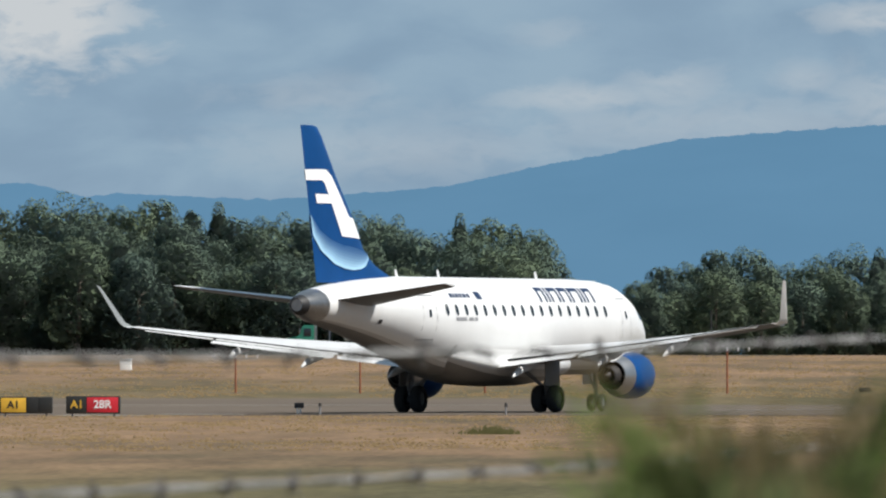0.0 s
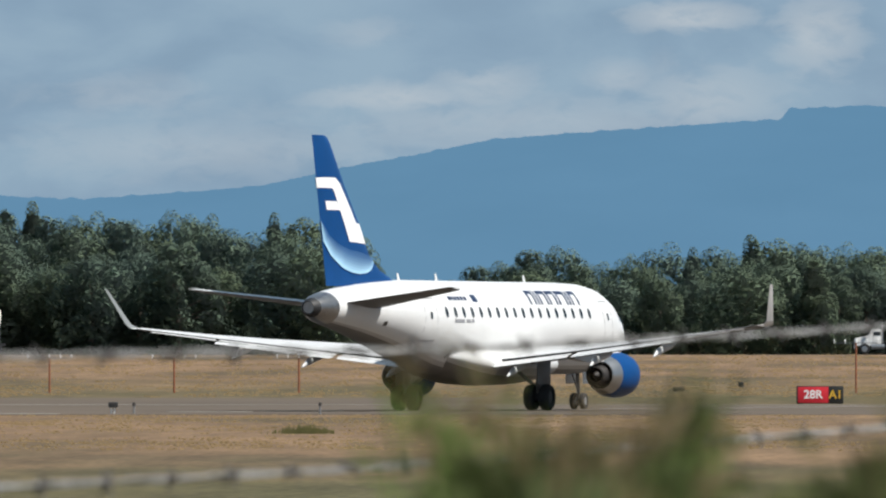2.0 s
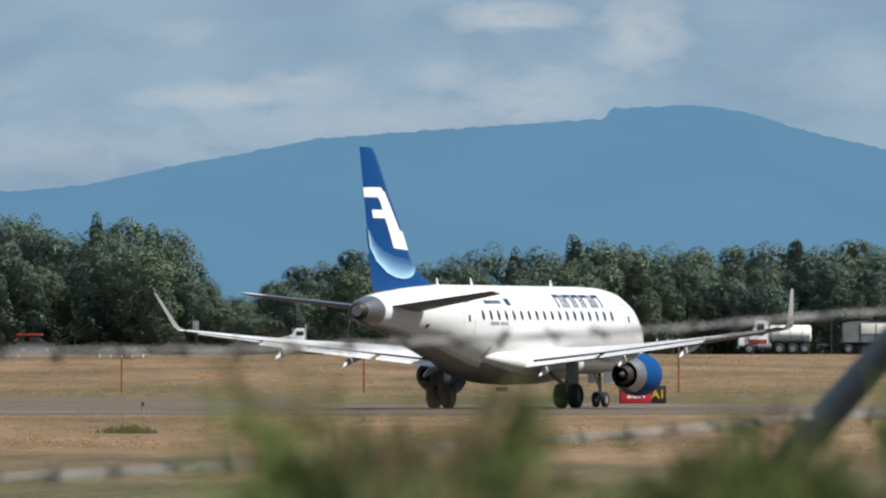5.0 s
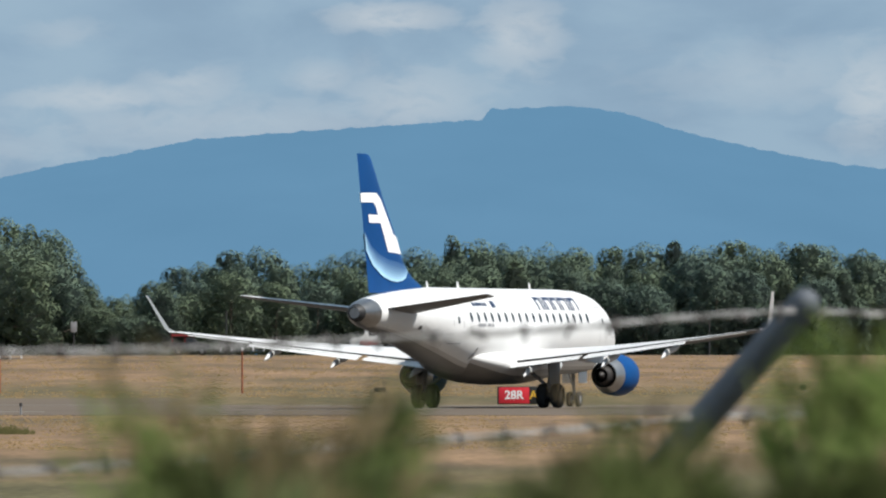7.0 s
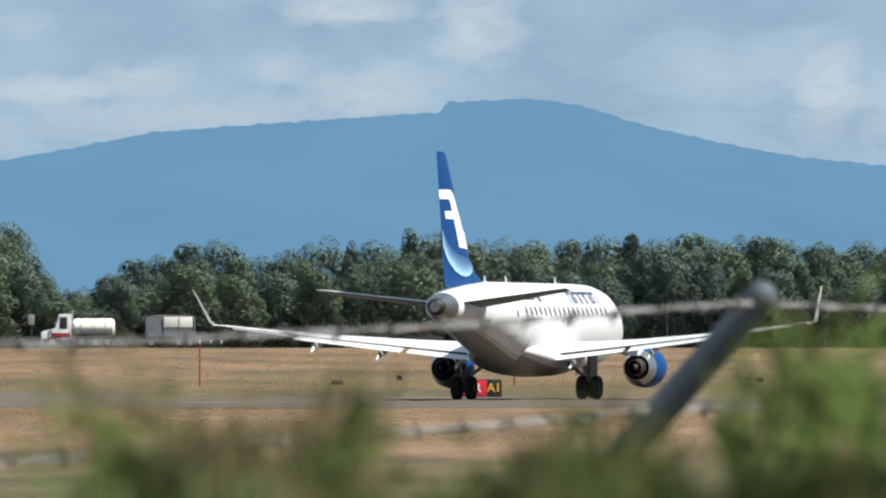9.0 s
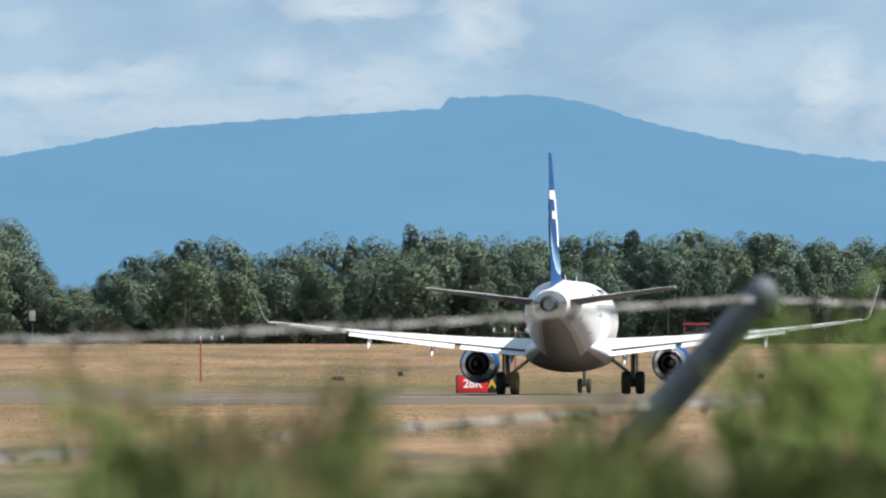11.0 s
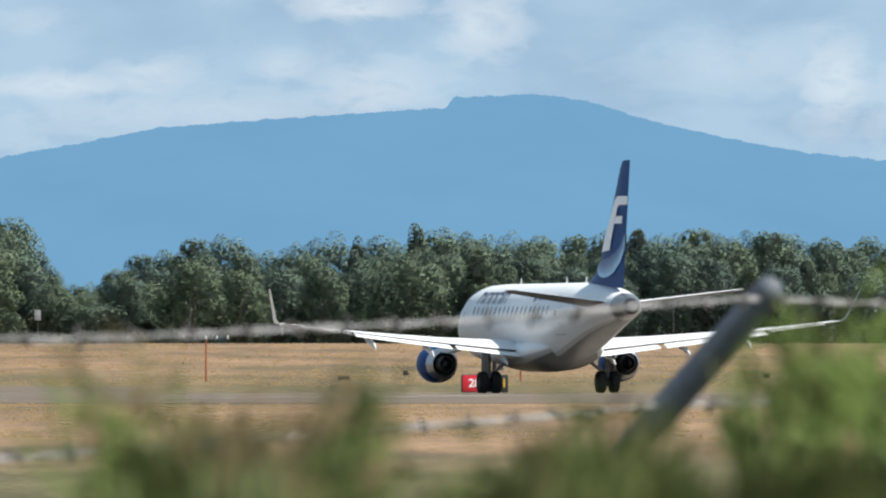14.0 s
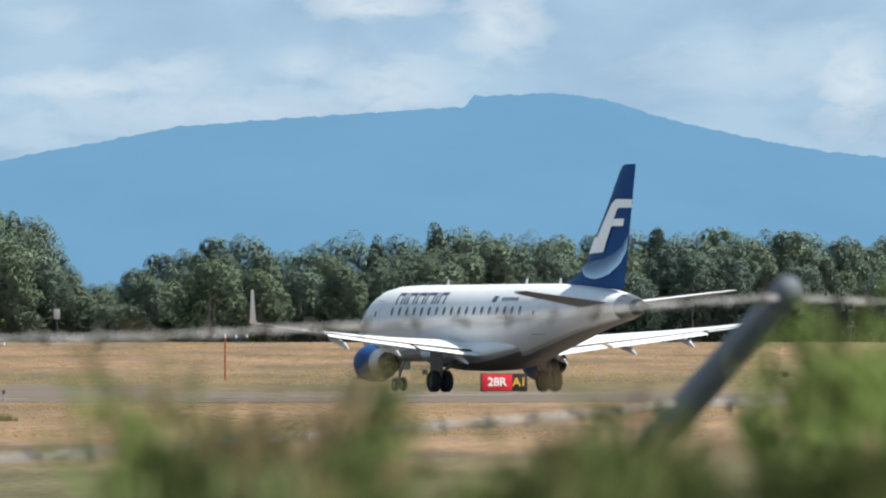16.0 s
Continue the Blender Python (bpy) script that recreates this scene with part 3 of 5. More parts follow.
def airfoil(chord, thick, k=9):
    """Closed section: distance behind the leading edge, height."""
    up, lo = [], []
    for i in range(k + 1):
        x = (1 - math.cos(math.pi * i / k)) / 2
        t = thick * 5 * (0.2969 * math.sqrt(x) - 0.126 * x - 0.3516 * x * x + 0.2843 * x ** 3 - 0.1015 * x ** 4)
        up.append((x * chord, t * chord * 1.15))
        lo.append((x * chord, -t * chord * 0.85))
    return up + lo[-2:0:-1]


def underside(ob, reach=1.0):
    """Grey on the panels that face the ground, stepped to carry the shade below."""
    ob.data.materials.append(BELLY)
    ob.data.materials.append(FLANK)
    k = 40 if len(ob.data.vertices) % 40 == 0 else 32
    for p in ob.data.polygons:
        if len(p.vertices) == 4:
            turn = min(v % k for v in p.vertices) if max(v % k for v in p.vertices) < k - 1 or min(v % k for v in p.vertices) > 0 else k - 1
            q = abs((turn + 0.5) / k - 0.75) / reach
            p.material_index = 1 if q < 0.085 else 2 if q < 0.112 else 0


NACELLE = 1.85      # the engines' place along the body


def darken_below(ob, below):
    """Darker grey on the faces that look down, with their shade in it."""
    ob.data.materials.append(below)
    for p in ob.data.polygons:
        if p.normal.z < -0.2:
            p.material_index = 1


def make_airliner():
    plane = thing("airliner", "white twin-engine regional jet with a blue tail, taxiing on the runway", "airplane")
    bm = bmesh.new()
    loft(bm, [ring_y(y, 0, (t + b) / 2, w, (t - b) / 2, 40) for y, t, b, w in STATIONS])
    fus = part("fuselage", bm, WHITE, plane, "glossy white painted fuselage, its underside greyed for shade")
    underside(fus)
    bm = bmesh.new()
    loft(bm, [ring_y(y, 0, (t + b) / 2, w, (t - b) / 2, 28) for y, t, b, w in CONE])
    cone = part("tail_cone", bm, CONE_METAL, plane, "bare metal tail cone")
    bm = bmesh.new()
    loft(bm, [ring_y(y, 0, 3.68, w, r, 20) for y, w, r in ((-15.20, 0.383, 0.345), (-15.46, 0.262, 0.252), (-15.50, 0.22, 0.22), (-15.44, 0.20, 0.20))])
    part("exhaust_pipe", bm, BLACK, cone, "sooty black exhaust outlet")
    # wing-to-body fairing
    bm = bmesh.new()
    loft(bm, [ring_y(y, 0, z, w, r, 32) for y, z, w, r in ((5.6, 1.75, 0.9, 0.35), (4.6, 1.68, 1.55, 0.62), (2.5, 1.66, 1.78, 0.74), (0, 1.66, 1.82, 0.76),
                                                       (-1.6, 1.69, 1.80, 0.74), (-2.8, 1.76, 1.72, 0.66), (-3.8, 1.85, 1.54, 0.55), (-4.6, 1.95, 1.28, 0.44), (-5.4, 2.08, 0.95, 0.30))])
    underside(part("belly_fairing", bm, WHITE, plane, "white wing fairing, its bottom greyed for shade"), 2.0)
    # cabin windows and doors
    for side in (1, -1):
        for i in range(18):
            y = 8.07 - i * 0.831
            bm = bmesh.new()
            k = 14
            c = [(y + 0.135 * math.cos(2 * math.pi * j / k), 3.55 + 0.20 * math.sin(2 * math.pi * j / k)) for j in range(k)]
            vs = [bm.verts.new((side * body_point(a, b, 0.012), a, b)) for a, b in c]
            bm.faces.new(vs if side > 0 else list(reversed(vs)))
            part("cabin_window", bm, GLASS, fus, smooth=False)
        for name, y0, y1, z0, z1 in (("passenger_door", 9.5, 10.4, 2.3, 4.02), ("service_door", -8.0, -6.95, 2.5, 4.05)):
            for a, b, c, d in ((y0, y0 + 0.03, z0, z1), (y1 - 0.03, y1, z0, z1), (y0, y1, z0, z0 + 0.03), (y0, y1, z1 - 0.03, z1)):
                bm = bmesh.new()
                sheet(bm, a, b, c, d, side, 0.010)
                part("door_seam", bm, SEAM, fus, smooth=False)
            bm = bmesh.new()
            sheet(bm, (y0 + y1) / 2 - 0.09, (y0 + y1) / 2 + 0.09, 3.30, 3.55, side, 0.012)
            part("door_window", bm, GLASS, fus, smooth=False)
        # airline title: seven plain blue shapes
        y = 2.5 if side > 0 else 8.05
        letters = [w * (0.92 if side > 0 else 1.0) for w in (0.72, 0.17, 0.86, 0.86, 0.95, 0.17, 0.78)]
        for w in letters:
            s = 1 if side > 0 else -1
            a, b = (y, y + s * w)
            strokes = [(a, a + s * 0.16)] if w < 0.2 else [(a, a + s * 0.16), (b - s * 0.16, b)]
            bm = bmesh.new()
            for p, q in strokes:
                sheet(bm, min(p, q), max(p, q), 3.86, 4.37, side, 0.012, 0.25)
            if w > 0.2:
                sheet(bm, min(a, b) + 0.105, max(a, b) + 0.105, 4.25, 4.37, side, 0.013, 0.25)
            part("title_mark", bm, LIVERY_BLUE, fus, "plain dark blue bars of the airline title", smooth=False)
            y += s * (w + (0.14 if side > 0 else 0.16))
        for y, w in ((-5.4, 0.26), (-5.08, 0.14), (-4.86, 0.26), (-4.52, 0.22), (-4.2, 0.26), (-3.84, 0.22)):
            bm = bmesh.new()
            sheet(bm, y, y + w, 3.98, 4.12, side, 0.012)
            part("registration_mark", bm, LIVERY_BLUE, fus, smooth=False)
        bm = bmesh.new()
        sheet(bm, -3.1, -2.62, 3.93, 4.19, side, 0.012)
        part("flag_mark", bm, LIVERY_BLUE, fus, smooth=False)
        for y, w in ((-5.4, 0.9), (-4.3, 0.4), (-3.8, 0.25)):
            bm = bmesh.new()
            sheet(bm, y, y + w, 3.18, 3.30, side, 0.012)
            part("type_mark", bm, SEAM, fus, smooth=False)
        # cockpit side windows
        for y0, y1 in ((11.55, 12.05), (12.12, 12.55)):
            bm = bmesh.new()
            sheet(bm, y0, y1, 3.25, 3.60, side, 0.012, -0.3)
            part("cockpit_window", bm, GLASS, fus, smooth=False)
    bm = bmesh.new()
    sheet(bm, -5.35, -5.27, 1.9, 2.35, 1, 0.012, 0.5)
    part("outflow_vent", bm, BLACK, fus, smooth=False)
    bm = bmesh.new()
    sheet(bm, -11.0, -10.75, 3.05, 3.2, 1, 0.014)
    part("drain_vent", bm, DARKMETAL, fus, smooth=False)
    for y, z in ((-7.19, 4.68), (-3.59, 4.69), (5.05, 4.69)):
        bm = bmesh.new()
        loft(bm, [[(-0.02, y - 0.02, z - .05), (0.02, y - 0.02, z - .05), (0.02, y + 0.22, z - .05), (-0.02, y + 0.22, z - .05)],
                  [(-0.01, y - 0.08, z + 0.26), (0.01, y - 0.08, z + 0.26), (0.01, y + 0.04, z + 0.26), (-0.01, y + 0.04, z + 0.26)]])
        part("antenna", bm, WHITE, plane, smooth=False)

    # fin
    def le(z):
        return float(np.interp(z, [4.45, 4.66, 5.04, 5.36, 5.62, 6.67, 8.0, 9.40, 9.68, 9.74], [-7.0, -7.62, -8.92, -9.62, -9.98, -10.90, -12.20, -13.42, -13.75, -14.1]))

    def te(z):
        return float(np.interp(z, [4.3, 9.74], [-13.80, -15.10]))

    def fin_thick(z):
        return float(np.interp(z, [4.45, 6.67], [0.045, 0.085]))

    zs = [4.45, 4.66, 5.04, 5.36, 5.62, 6.67, 8.0, 9.40, 9.68, 9.74]
    bm = bmesh.new()
    loft(bm, [[(t, le(z) - d, z) for d, t in airfoil(le(z) - te(z), fin_thick(z))] for z in zs])
    fin = part("fin", bm, BLUE, plane, "deep blue painted tail fin")

    def fin_t(y, z):
        z = min(max(z, zs[0]), zs[-1])
        c = le(z) - te(z)
        x = min(1.0, max(0.0, (le(z) - y) / c))
        th = fin_thick(z)
        return 1.15 * th * 5 * c * (0.2969 * math.sqrt(x) - 0.126 * x - 0.3516 * x * x + 0.2843 * x ** 3 - 0.1015 * x ** 4)

    def fin_strip(a, b, n, side, out, bmx):
        """Ribbon on the fin between two polylines of (y, z)."""
        def along(pl, f):
            s = f * (len(pl) - 1)
            i = min(int(s), len(pl) - 2)
            return [pl[i][k] + (pl[i + 1][k] - pl[i][k]) * (s - i) for k in (0, 1)]
        rows = []
        for i in range(n + 1):
            p, q = along(a, i / n), along(b, i / n)
            row = []
            for j in range(5):
                y, z = p[0] + (q[0] - p[0]) * j / 4, p[1] + (q[1] - p[1]) * j / 4
                row.append(bmx.verts.new((side * (fin_t(y, z) + out), y, z)))
            rows.append(row)
        for r, s in zip(rows, rows[1:]):
            for j in range(4):
                bmx.faces.new((r[j], r[j + 1], s[j + 1], s[j]))

    for side in (1, -1):
        bm = bmesh.new()
        fin_strip([(-14.76, 8.24), (-14.0, 8.26), (-13.28, 8.26), (-12.84, 8.06), (-12.1, 7.35), (-11.45, 6.68), (-10.95, 6.64)],
                  [(-14.68, 7.89), (-14.1, 7.89), (-13.55, 7.89), (-13.36, 7.78), (-12.75, 6.95), (-12.05, 6.02), (-10.42, 5.95)], 48, side, 0.012, bm)
        fin_strip([(-14.03, 7.43), (-13.15, 7.43)], [(-13.92, 7.12), (-12.83, 7.12)], 8, side, 0.014, bm)
        part("emblem_mark", bm, LIVERY_WHITE, fin, "plain white angular emblem shape", smooth=False)
        bm = bmesh.new()
        out_c = [(-14.36, 6.72), (-14.17, 6.04), (-13.58, 5.52), (-12.6, 5.09), (-11.8, 4.93), (-11.11, 4.88), (-10.55, 4.92), (-10.12, 5.03), (-9.72, 5.34)]
        in_c = [(-14.35, 6.74), (-13.72, 6.22), (-12.95, 5.92), (-12.0, 5.72), (-11.4, 5.68), (-10.85, 5.62), (-10.42, 5.56), (-10.05, 5.50), (-9.74, 5.42)]
        bm.free()
        for k, paint in enumerate(SWOOSH):
            edges = [[(o[0] + (i[0] - o[0]) * f, o[1] + (i[1] - o[1]) * f) for o, i in zip(out_c, in_c)] for f in (k / len(SWOOSH), (k + 1) / len(SWOOSH))]
            bm = bmesh.new()
            fin_strip(edges[0], edges[1], 48, side, 0.03, bm)
            part("swoosh_mark", bm, paint, fin, "crescent stripe fading from pale to deep blue", smooth=False)

    # tailplane, trimmed nose down, with its elevator
    for side in (1, -1):
        for name, f0, f1, paint in (("tailplane", 0.0, 0.717, "light grey tailplane, its underside darkened for shade"), ("elevator", 0.717, 1.0, "light grey elevator")):
            bm = bmesh.new()
            rings = []
            for f in (0, 0.5, 0.97, 1.0):
                x = 0.35 + 4.67 * f
                c = 2.65 - 1.55 * f - (0.25 if f == 1 else 0)
                lead = -10.95 - 2.55 * f - (0.12 if f == 1 else 0)
                z = 3.72 + 0.62 * f
                sec = [(d, t) for d, t in airfoil(c, 0.10, 14) if (f0 - 0.003) * c <= d <= (f1 + 0.003) * c]
                rings.append([(side * x, lead - d, z + t + 0.075 * (d - 0.5 * c)) for d, t in sec])
            loft(bm, rings)
            darken_below(part(name, bm, WING, plane, paint), STAB)

    # wings, flaps, winglets, engines
    WY = [(0.0, 4.05, -1.62), (1.5, 3.40, -1.60), (4.6, 1.85, -1.55), (8.0, 0.25, -2.10), (12.1, -1.62, -2.86)]

    def lead_y(x):
        return float(np.interp(x, [p[0] for p in WY], [p[1] for p in WY]))

    def trail_y(x):
        return float(np.interp(x, [p[0] for p in WY], [p[2] for p in WY]))

    def set_angle(x):
        """The wing's tilt, which washes out towards the tip."""
        return float(np.interp(x, [0, 6, 9, 12], [0.035, 0.02, -0.02, -0.045]))

    def wing_z(x):
        return 1.72 + (x - 1.5) * 0.105 + 0.0012 * x * x

    for side in (1, -1):
        bm = bmesh.new()
        rings = []
        for x in (0.6, 1.5, 3.0, 4.6, 6.5, 8.0, 10.0, 12.1):
            c = lead_y(x) - trail_y(x)
            th = 0.135 - 0.004 * x
            rings.append([(side * x, lead_y(x) - d, wing_z(x) + 0.02 * c + set_angle(x) * (c - d) + t) for d, t in airfoil(c, th)])
        loft(bm, rings)
        wing = part("wing", bm, WING, plane, "light grey swept wing, its underside darkened for shade")
        darken_below(wing, STAB)
        bm = bmesh.new()
        rings = []
        z0 = wing_z(12.1)
        for x, z, ly, c in ((12.1, z0 + 0.01, -1.62, 1.23), (12.36, z0 + 0.035, -1.95, 0.92), (12.50, z0 + 0.18, -2.35, 0.60),
                            (12.92, z0 + 1.43, -3.52, 0.26), (12.945, z0 + 1.48, -3.66, 0.15)):
            f = min(1.0, max(0.0, (x - 12.1) / 0.54))
            rings.append([(side * (x - t * f - 0.07 * d * f), ly - d, z + t * (1 - f)) for d, t in airfoil(c, 0.045)])
        loft(bm, rings)
        tip = part("winglet", bm, TIP, wing, "upswept winglet, grey on its inner face")
        tip.data.materials.append(TIP_GREY)
        for f in tip.data.polygons:
            if f.normal.x * side < 0 and f.center.z > z0 + 0.10:
                f.material_index = 1
        for x0, x1 in ((1.75, 4.45), (4.7, 9.0)):
            for lift, back, share, slope in ((-0.005, 0.09, 0.40, 0.14), (-0.075, -0.29, 0.58, 0.20)):
                bm = bmesh.new()
                rings = []
                for x in (x0, (x0 + x1) / 2, x1):
                    c = (0.21 * (lead_y(x) - trail_y(x)) * (0.75 if x0 < 2 else 0.95) + 0.15) * share
                    k = (lead_y(x) - trail_y(x)) / 4.0
                    rings.append([(side * x, trail_y(x) + back * (0.6 + 0.4 * k) - d * 0.95, wing_z(x) + lift + t - slope * d) for d, t in airfoil(c, 0.15)])
                loft(bm, rings)
                darken_below(part("flap", bm, WING, wing, "lowered trailing-edge flap"), STAB)
            # black strip along the gap ahead of the flap, in place of its shade
            bm = bmesh.new()
            loft(bm, [[(side * x, trail_y(x) + q, wing_z(x) + 0.02 * (lead_y(x) - trail_y(x)) + z) for q, z in ((0.06, -0.01), (0.03, -0.01), (0.03, -0.06), (0.06, -0.06))]
                      for x in (x0, x1)])
            part("flap_gap_shade", bm, BLACK, wing, "black strip for the shade in the flap gap", smooth=False)
        bm = bmesh.new()
        rings = []
        for x in (9.15, 10.4, 11.5):
            c = 0.24 * (lead_y(x) - trail_y(x))
            rings.append([(side * x, trail_y(x) + 0.15 - d, wing_z(x) + t - 0.03) for d, t in airfoil(c, 0.12)])
        loft(bm, rings)
        part("aileron", bm, WING, wing)
        for x in (2.35, 5.6, 8.2):
            ty, z = trail_y(x), wing_z(x)
            bm = bmesh.new()
            loft(bm, [ring_y(y, side * x, zz, w, h, 12) for y, zz, w, h in ((ty + 1.3, z - 0.12, 0.03, 0.04), (ty + 0.8, z - 0.20, 0.08, 0.12), (ty + 0.1, z - 0.28, 0.095, 0.15),
                                                                         (ty - 0.5, z - 0.42, 0.08, 0.13), (ty - 0.95, z - 0.58, 0.02, 0.03))])
            part("flap_fairing", bm, WHITE, wing)
        # engine
        ex, ez = side * 4.02, 1.27
        bm = bmesh.new()
        prof = [(1.86, 0.782), (1.95, 0.80), (2.4, 0.88), (3.1, 0.92), (3.7, 0.915), (4.15, 0.86), (4.34, 0.78), (4.38, 0.72), (4.30, 0.67), (3.9, 0.64)]
        loft(bm, [ring_y(NACELLE + (y - 0.2) * 0.677, ex, ez, r * 0.90, r * 0.90, 32) for y, r in prof], close_ends=False)
        eng = part("engine_cowl", bm, BLUE, plane, "blue painted engine inlet cowl")
        bm = bmesh.new()
        loft(bm, [ring_y(NACELLE + (y - 0.2) * 0.677, ex, ez, r * 0.90, r * 0.90, 32) for y, r in ((1.865, 0.779), (1.6, 0.73), (1.3, 0.66), (1.0, 0.59), (0.98, 0.565), (1.5, 0.55))], close_ends=False)
        part("fan_nozzle", bm, METAL, eng, "polished metal fan nozzle")
        bm = bmesh.new()
        loft(bm, [ring_y(NACELLE + (y - 0.2) * 0.677, ex, ez, r * 0.90, r * 0.90, 28) for y, r in ((1.6, 0.47), (1.2, 0.45), (0.85, 0.40), (0.50, 0.33), (0.47, 0.29), (0.9, 0.28))], close_ends=False)
        part("core_nozzle", bm, DARKMETAL, eng, "heat-stained core nozzle")
        bm = bmesh.new()
        loft(bm, [ring_y(NACELLE + (y - 0.2) * 0.677, ex, ez, r * 0.90, r * 0.90, 20) for y, r in ((0.95, 0.25), (0.5, 0.16), (0.2, 0.04))])
        part("exhaust_plug", bm, DARKMETAL, eng)
        for yy, fr in ((3.88, 0.66), (1.48, 0.57)):
            bm = bmesh.new()
            loft(bm, [ring_y(NACELLE + (yy - d - 0.2) * 0.677, ex, ez, fr * 0.90, fr * 0.90, 24) for d in (0, 0.05)])
            part("fan_face", bm, BLACK, eng)
        bm = bmesh.new()
        loft(bm, [[(ex - 0.14, y, z0), (ex + 0.14, y, z0), (ex + 0.10, y, z1), (ex - 0.10, y, z1)] for y, z0, z1 in
                  ((4.1, 1.98, 2.12), (3.3, 1.95, 2.26), (2.2, 1.75, 2.22), (0.8, 1.75, 2.05), (-0.4, 1.85, 1.98))])
        part("pylon", bm, WHITE, eng)
        # main gear
        gx = side * 2.6
        leg = tagged(new("main_gear"), "", "")
        leg.parent = plane
        bm = bmesh.new()
        tube(bm, (gx, 0, 0.46), (gx, 0.05, 1.9), 0.085, 0.11, 14)
        tube(bm, (gx - 0.42, 0, 0.48), (gx + 0.42, 0, 0.48), 0.06)
        part("strut", bm, GEAR, leg)
        bm = bmesh.new()
        tube(bm, (gx, 0.0, 0.75), (gx - side * 1.15, 0.1, 1.65), 0.07)
        tube(bm, (gx, -0.12, 0.62), (gx, -0.3, 1.0), 0.035)
        tube(bm, (gx, -0.3, 1.0), (gx, -0.1, 1.35), 0.035)
        part("side_brace", bm, GEAR, leg)
        bm = bmesh.new()
        box(bm, gx + side * 0.15, gx + side * 0.19, -0.62, 0.66, 0.92, 1.88, 0.015)
        part("gear_door", bm, BELLY, leg)
        bm = bmesh.new()
        tube(bm, (gx - 0.24, 0, 0.475), (gx + 0.24, 0, 0.475), 0.19, 0.19, 18)
        part("brake_pack", bm, CHASSIS, leg, "dark brake drums between the wheels")
        for dx in (-0.29, 0.29):
            w = part("wheel", wheel_bm(0.475, 0.37), TYRE, plane, "black rubber main wheel")
            w.location = (gx + dx, 0, 0.475)
            part("rim", rim_bm(0.475, 0.34), WHEELHUB, w)
            WHEELS.append((w, 0.475))
    # nose gear
    leg = new("nose_gear")
    leg.parent = plane
    bm = bmesh.new()
    tube(bm, (0, 10.65, 0.3), (0, 10.5, 1.5), 0.06, 0.08)
    tube(bm, (-0.2, 10.65, 0.31), (0.2, 10.65, 0.31), 0.04)
    tube(bm, (0, 10.62, 0.65), (0, 9.9, 1.4), 0.04)
    part("strut", bm, GEAR, leg)
    for s in (-1, 1):
        bm = bmesh.new()
        box(bm, s * 0.33, s * 0.36, 10.2, 11.2, 0.95, 1.45, 0.01)
        part("gear_door", bm, WHITE, leg)
        w = part("wheel", wheel_bm(0.305, 0.19), TYRE, plane, "small black rubber nose wheel")
        w.location = (s * 0.19, 10.65, 0.305)
        part("rim", rim_bm(0.305, 0.18), GEAR, w)
        WHEELS.append((w, 0.305))
    return plane


WHEELS = []
airliner = make_airliner()


# ---- signs, lights and posts on the field ----
def place(b, y, lift=0.0):
    """Spot on the ground at a bearing in milliradians and a distance."""
    return Vector((b / 1000 * y, y, ground_z(y) + lift))


def text_mesh(name, body, size, material, parent, x, y, z, label):
    cu = bpy.data.curves.new(name, "FONT")
    cu.body, cu.size, cu.align_x, cu.align_y, cu.extrude = body, size, "CENTER", "CENTER", 0.004
    cu.offset = size * 0.022
    ob = bpy.data.objects.new(name, cu)
    scene.collection.objects.link(ob)
    me = bpy.data.meshes.new_from_object(ob.evaluated_get(bpy.context.evaluated_depsgraph_get()))
    bpy.data.objects.remove(ob)
    me.materials.clear()
    me.materials.append(material)
    o = new(name, me)
    o.parent = parent
    o.matrix_basis = pose(x, y, z, 90, 0, 0)
    o["label"] = label
    return o


def field_sign(at, panels, h, label, turn=0):
    """Lit airfield sign on short legs: panels of (width, face, text, ink)."""
    s = thing("airfield_sign", label, "sign", "airfield guidance signs")
    s.matrix_basis = Matrix.Translation(at) @ pose(0, 0, 0, 0, 0, turn)
    total = sum(p[0] for p in panels)
    x = -total / 2
    bm = bmesh.new()
    box(bm, x - 0.05, x + total + 0.05, -0.10, 0.12, 0.10, h + 0.05, 0.02)
    part("cabinet", bm, BLACK_SIGN, s, "black metal cabinet")
    for lx in (x + 0.15, x + total - 0.15):
        bm = bmesh.new()
        box(bm, lx - 0.03, lx + 0.03, -0.03, 0.03, -0.05, 0.11)
        part("leg", bm, GEAR, s)
    for w, face, text, ink in panels:
        bm = bmesh.new()
        box(bm, x + 0.015, x + w - 0.015, -0.112, -0.098, 0.14, h + 0.01, 0.004)
        panel = part("panel", bm, face, s)
        if text:
            text_mesh("legend", text, (h - 0.1) * 0.70, ink, panel, x + w / 2, -0.118, 0.13 + (h - 0.1) / 2, "painted sign characters")
        x += w
    return s


field_sign(place(3.4, 483), [(1.42, RED_SIGN, "28R", LEGEND), (0.62, BLACK_SIGN, "A1", YELLOW)], 0.86,
           "red runway sign with white 28R beside black A1 panel")
field_sign(place(-82.9, 345), [(0.62, BLACK_SIGN, "A1", YELLOW), (1.05, RED_SIGN, "28R", LEGEND)], 0.62,
           "black A1 panel beside red sign with white 28R")
field_sign(place(-89.3, 345), [(0.85, YELLOW, "A1", BLACK_SIGN), (0.40, BLACK_SIGN, "", None), (0.40, BLACK_SIGN, "", None)], 0.60,
           "yellow direction sign with black A1 beside dark panels")


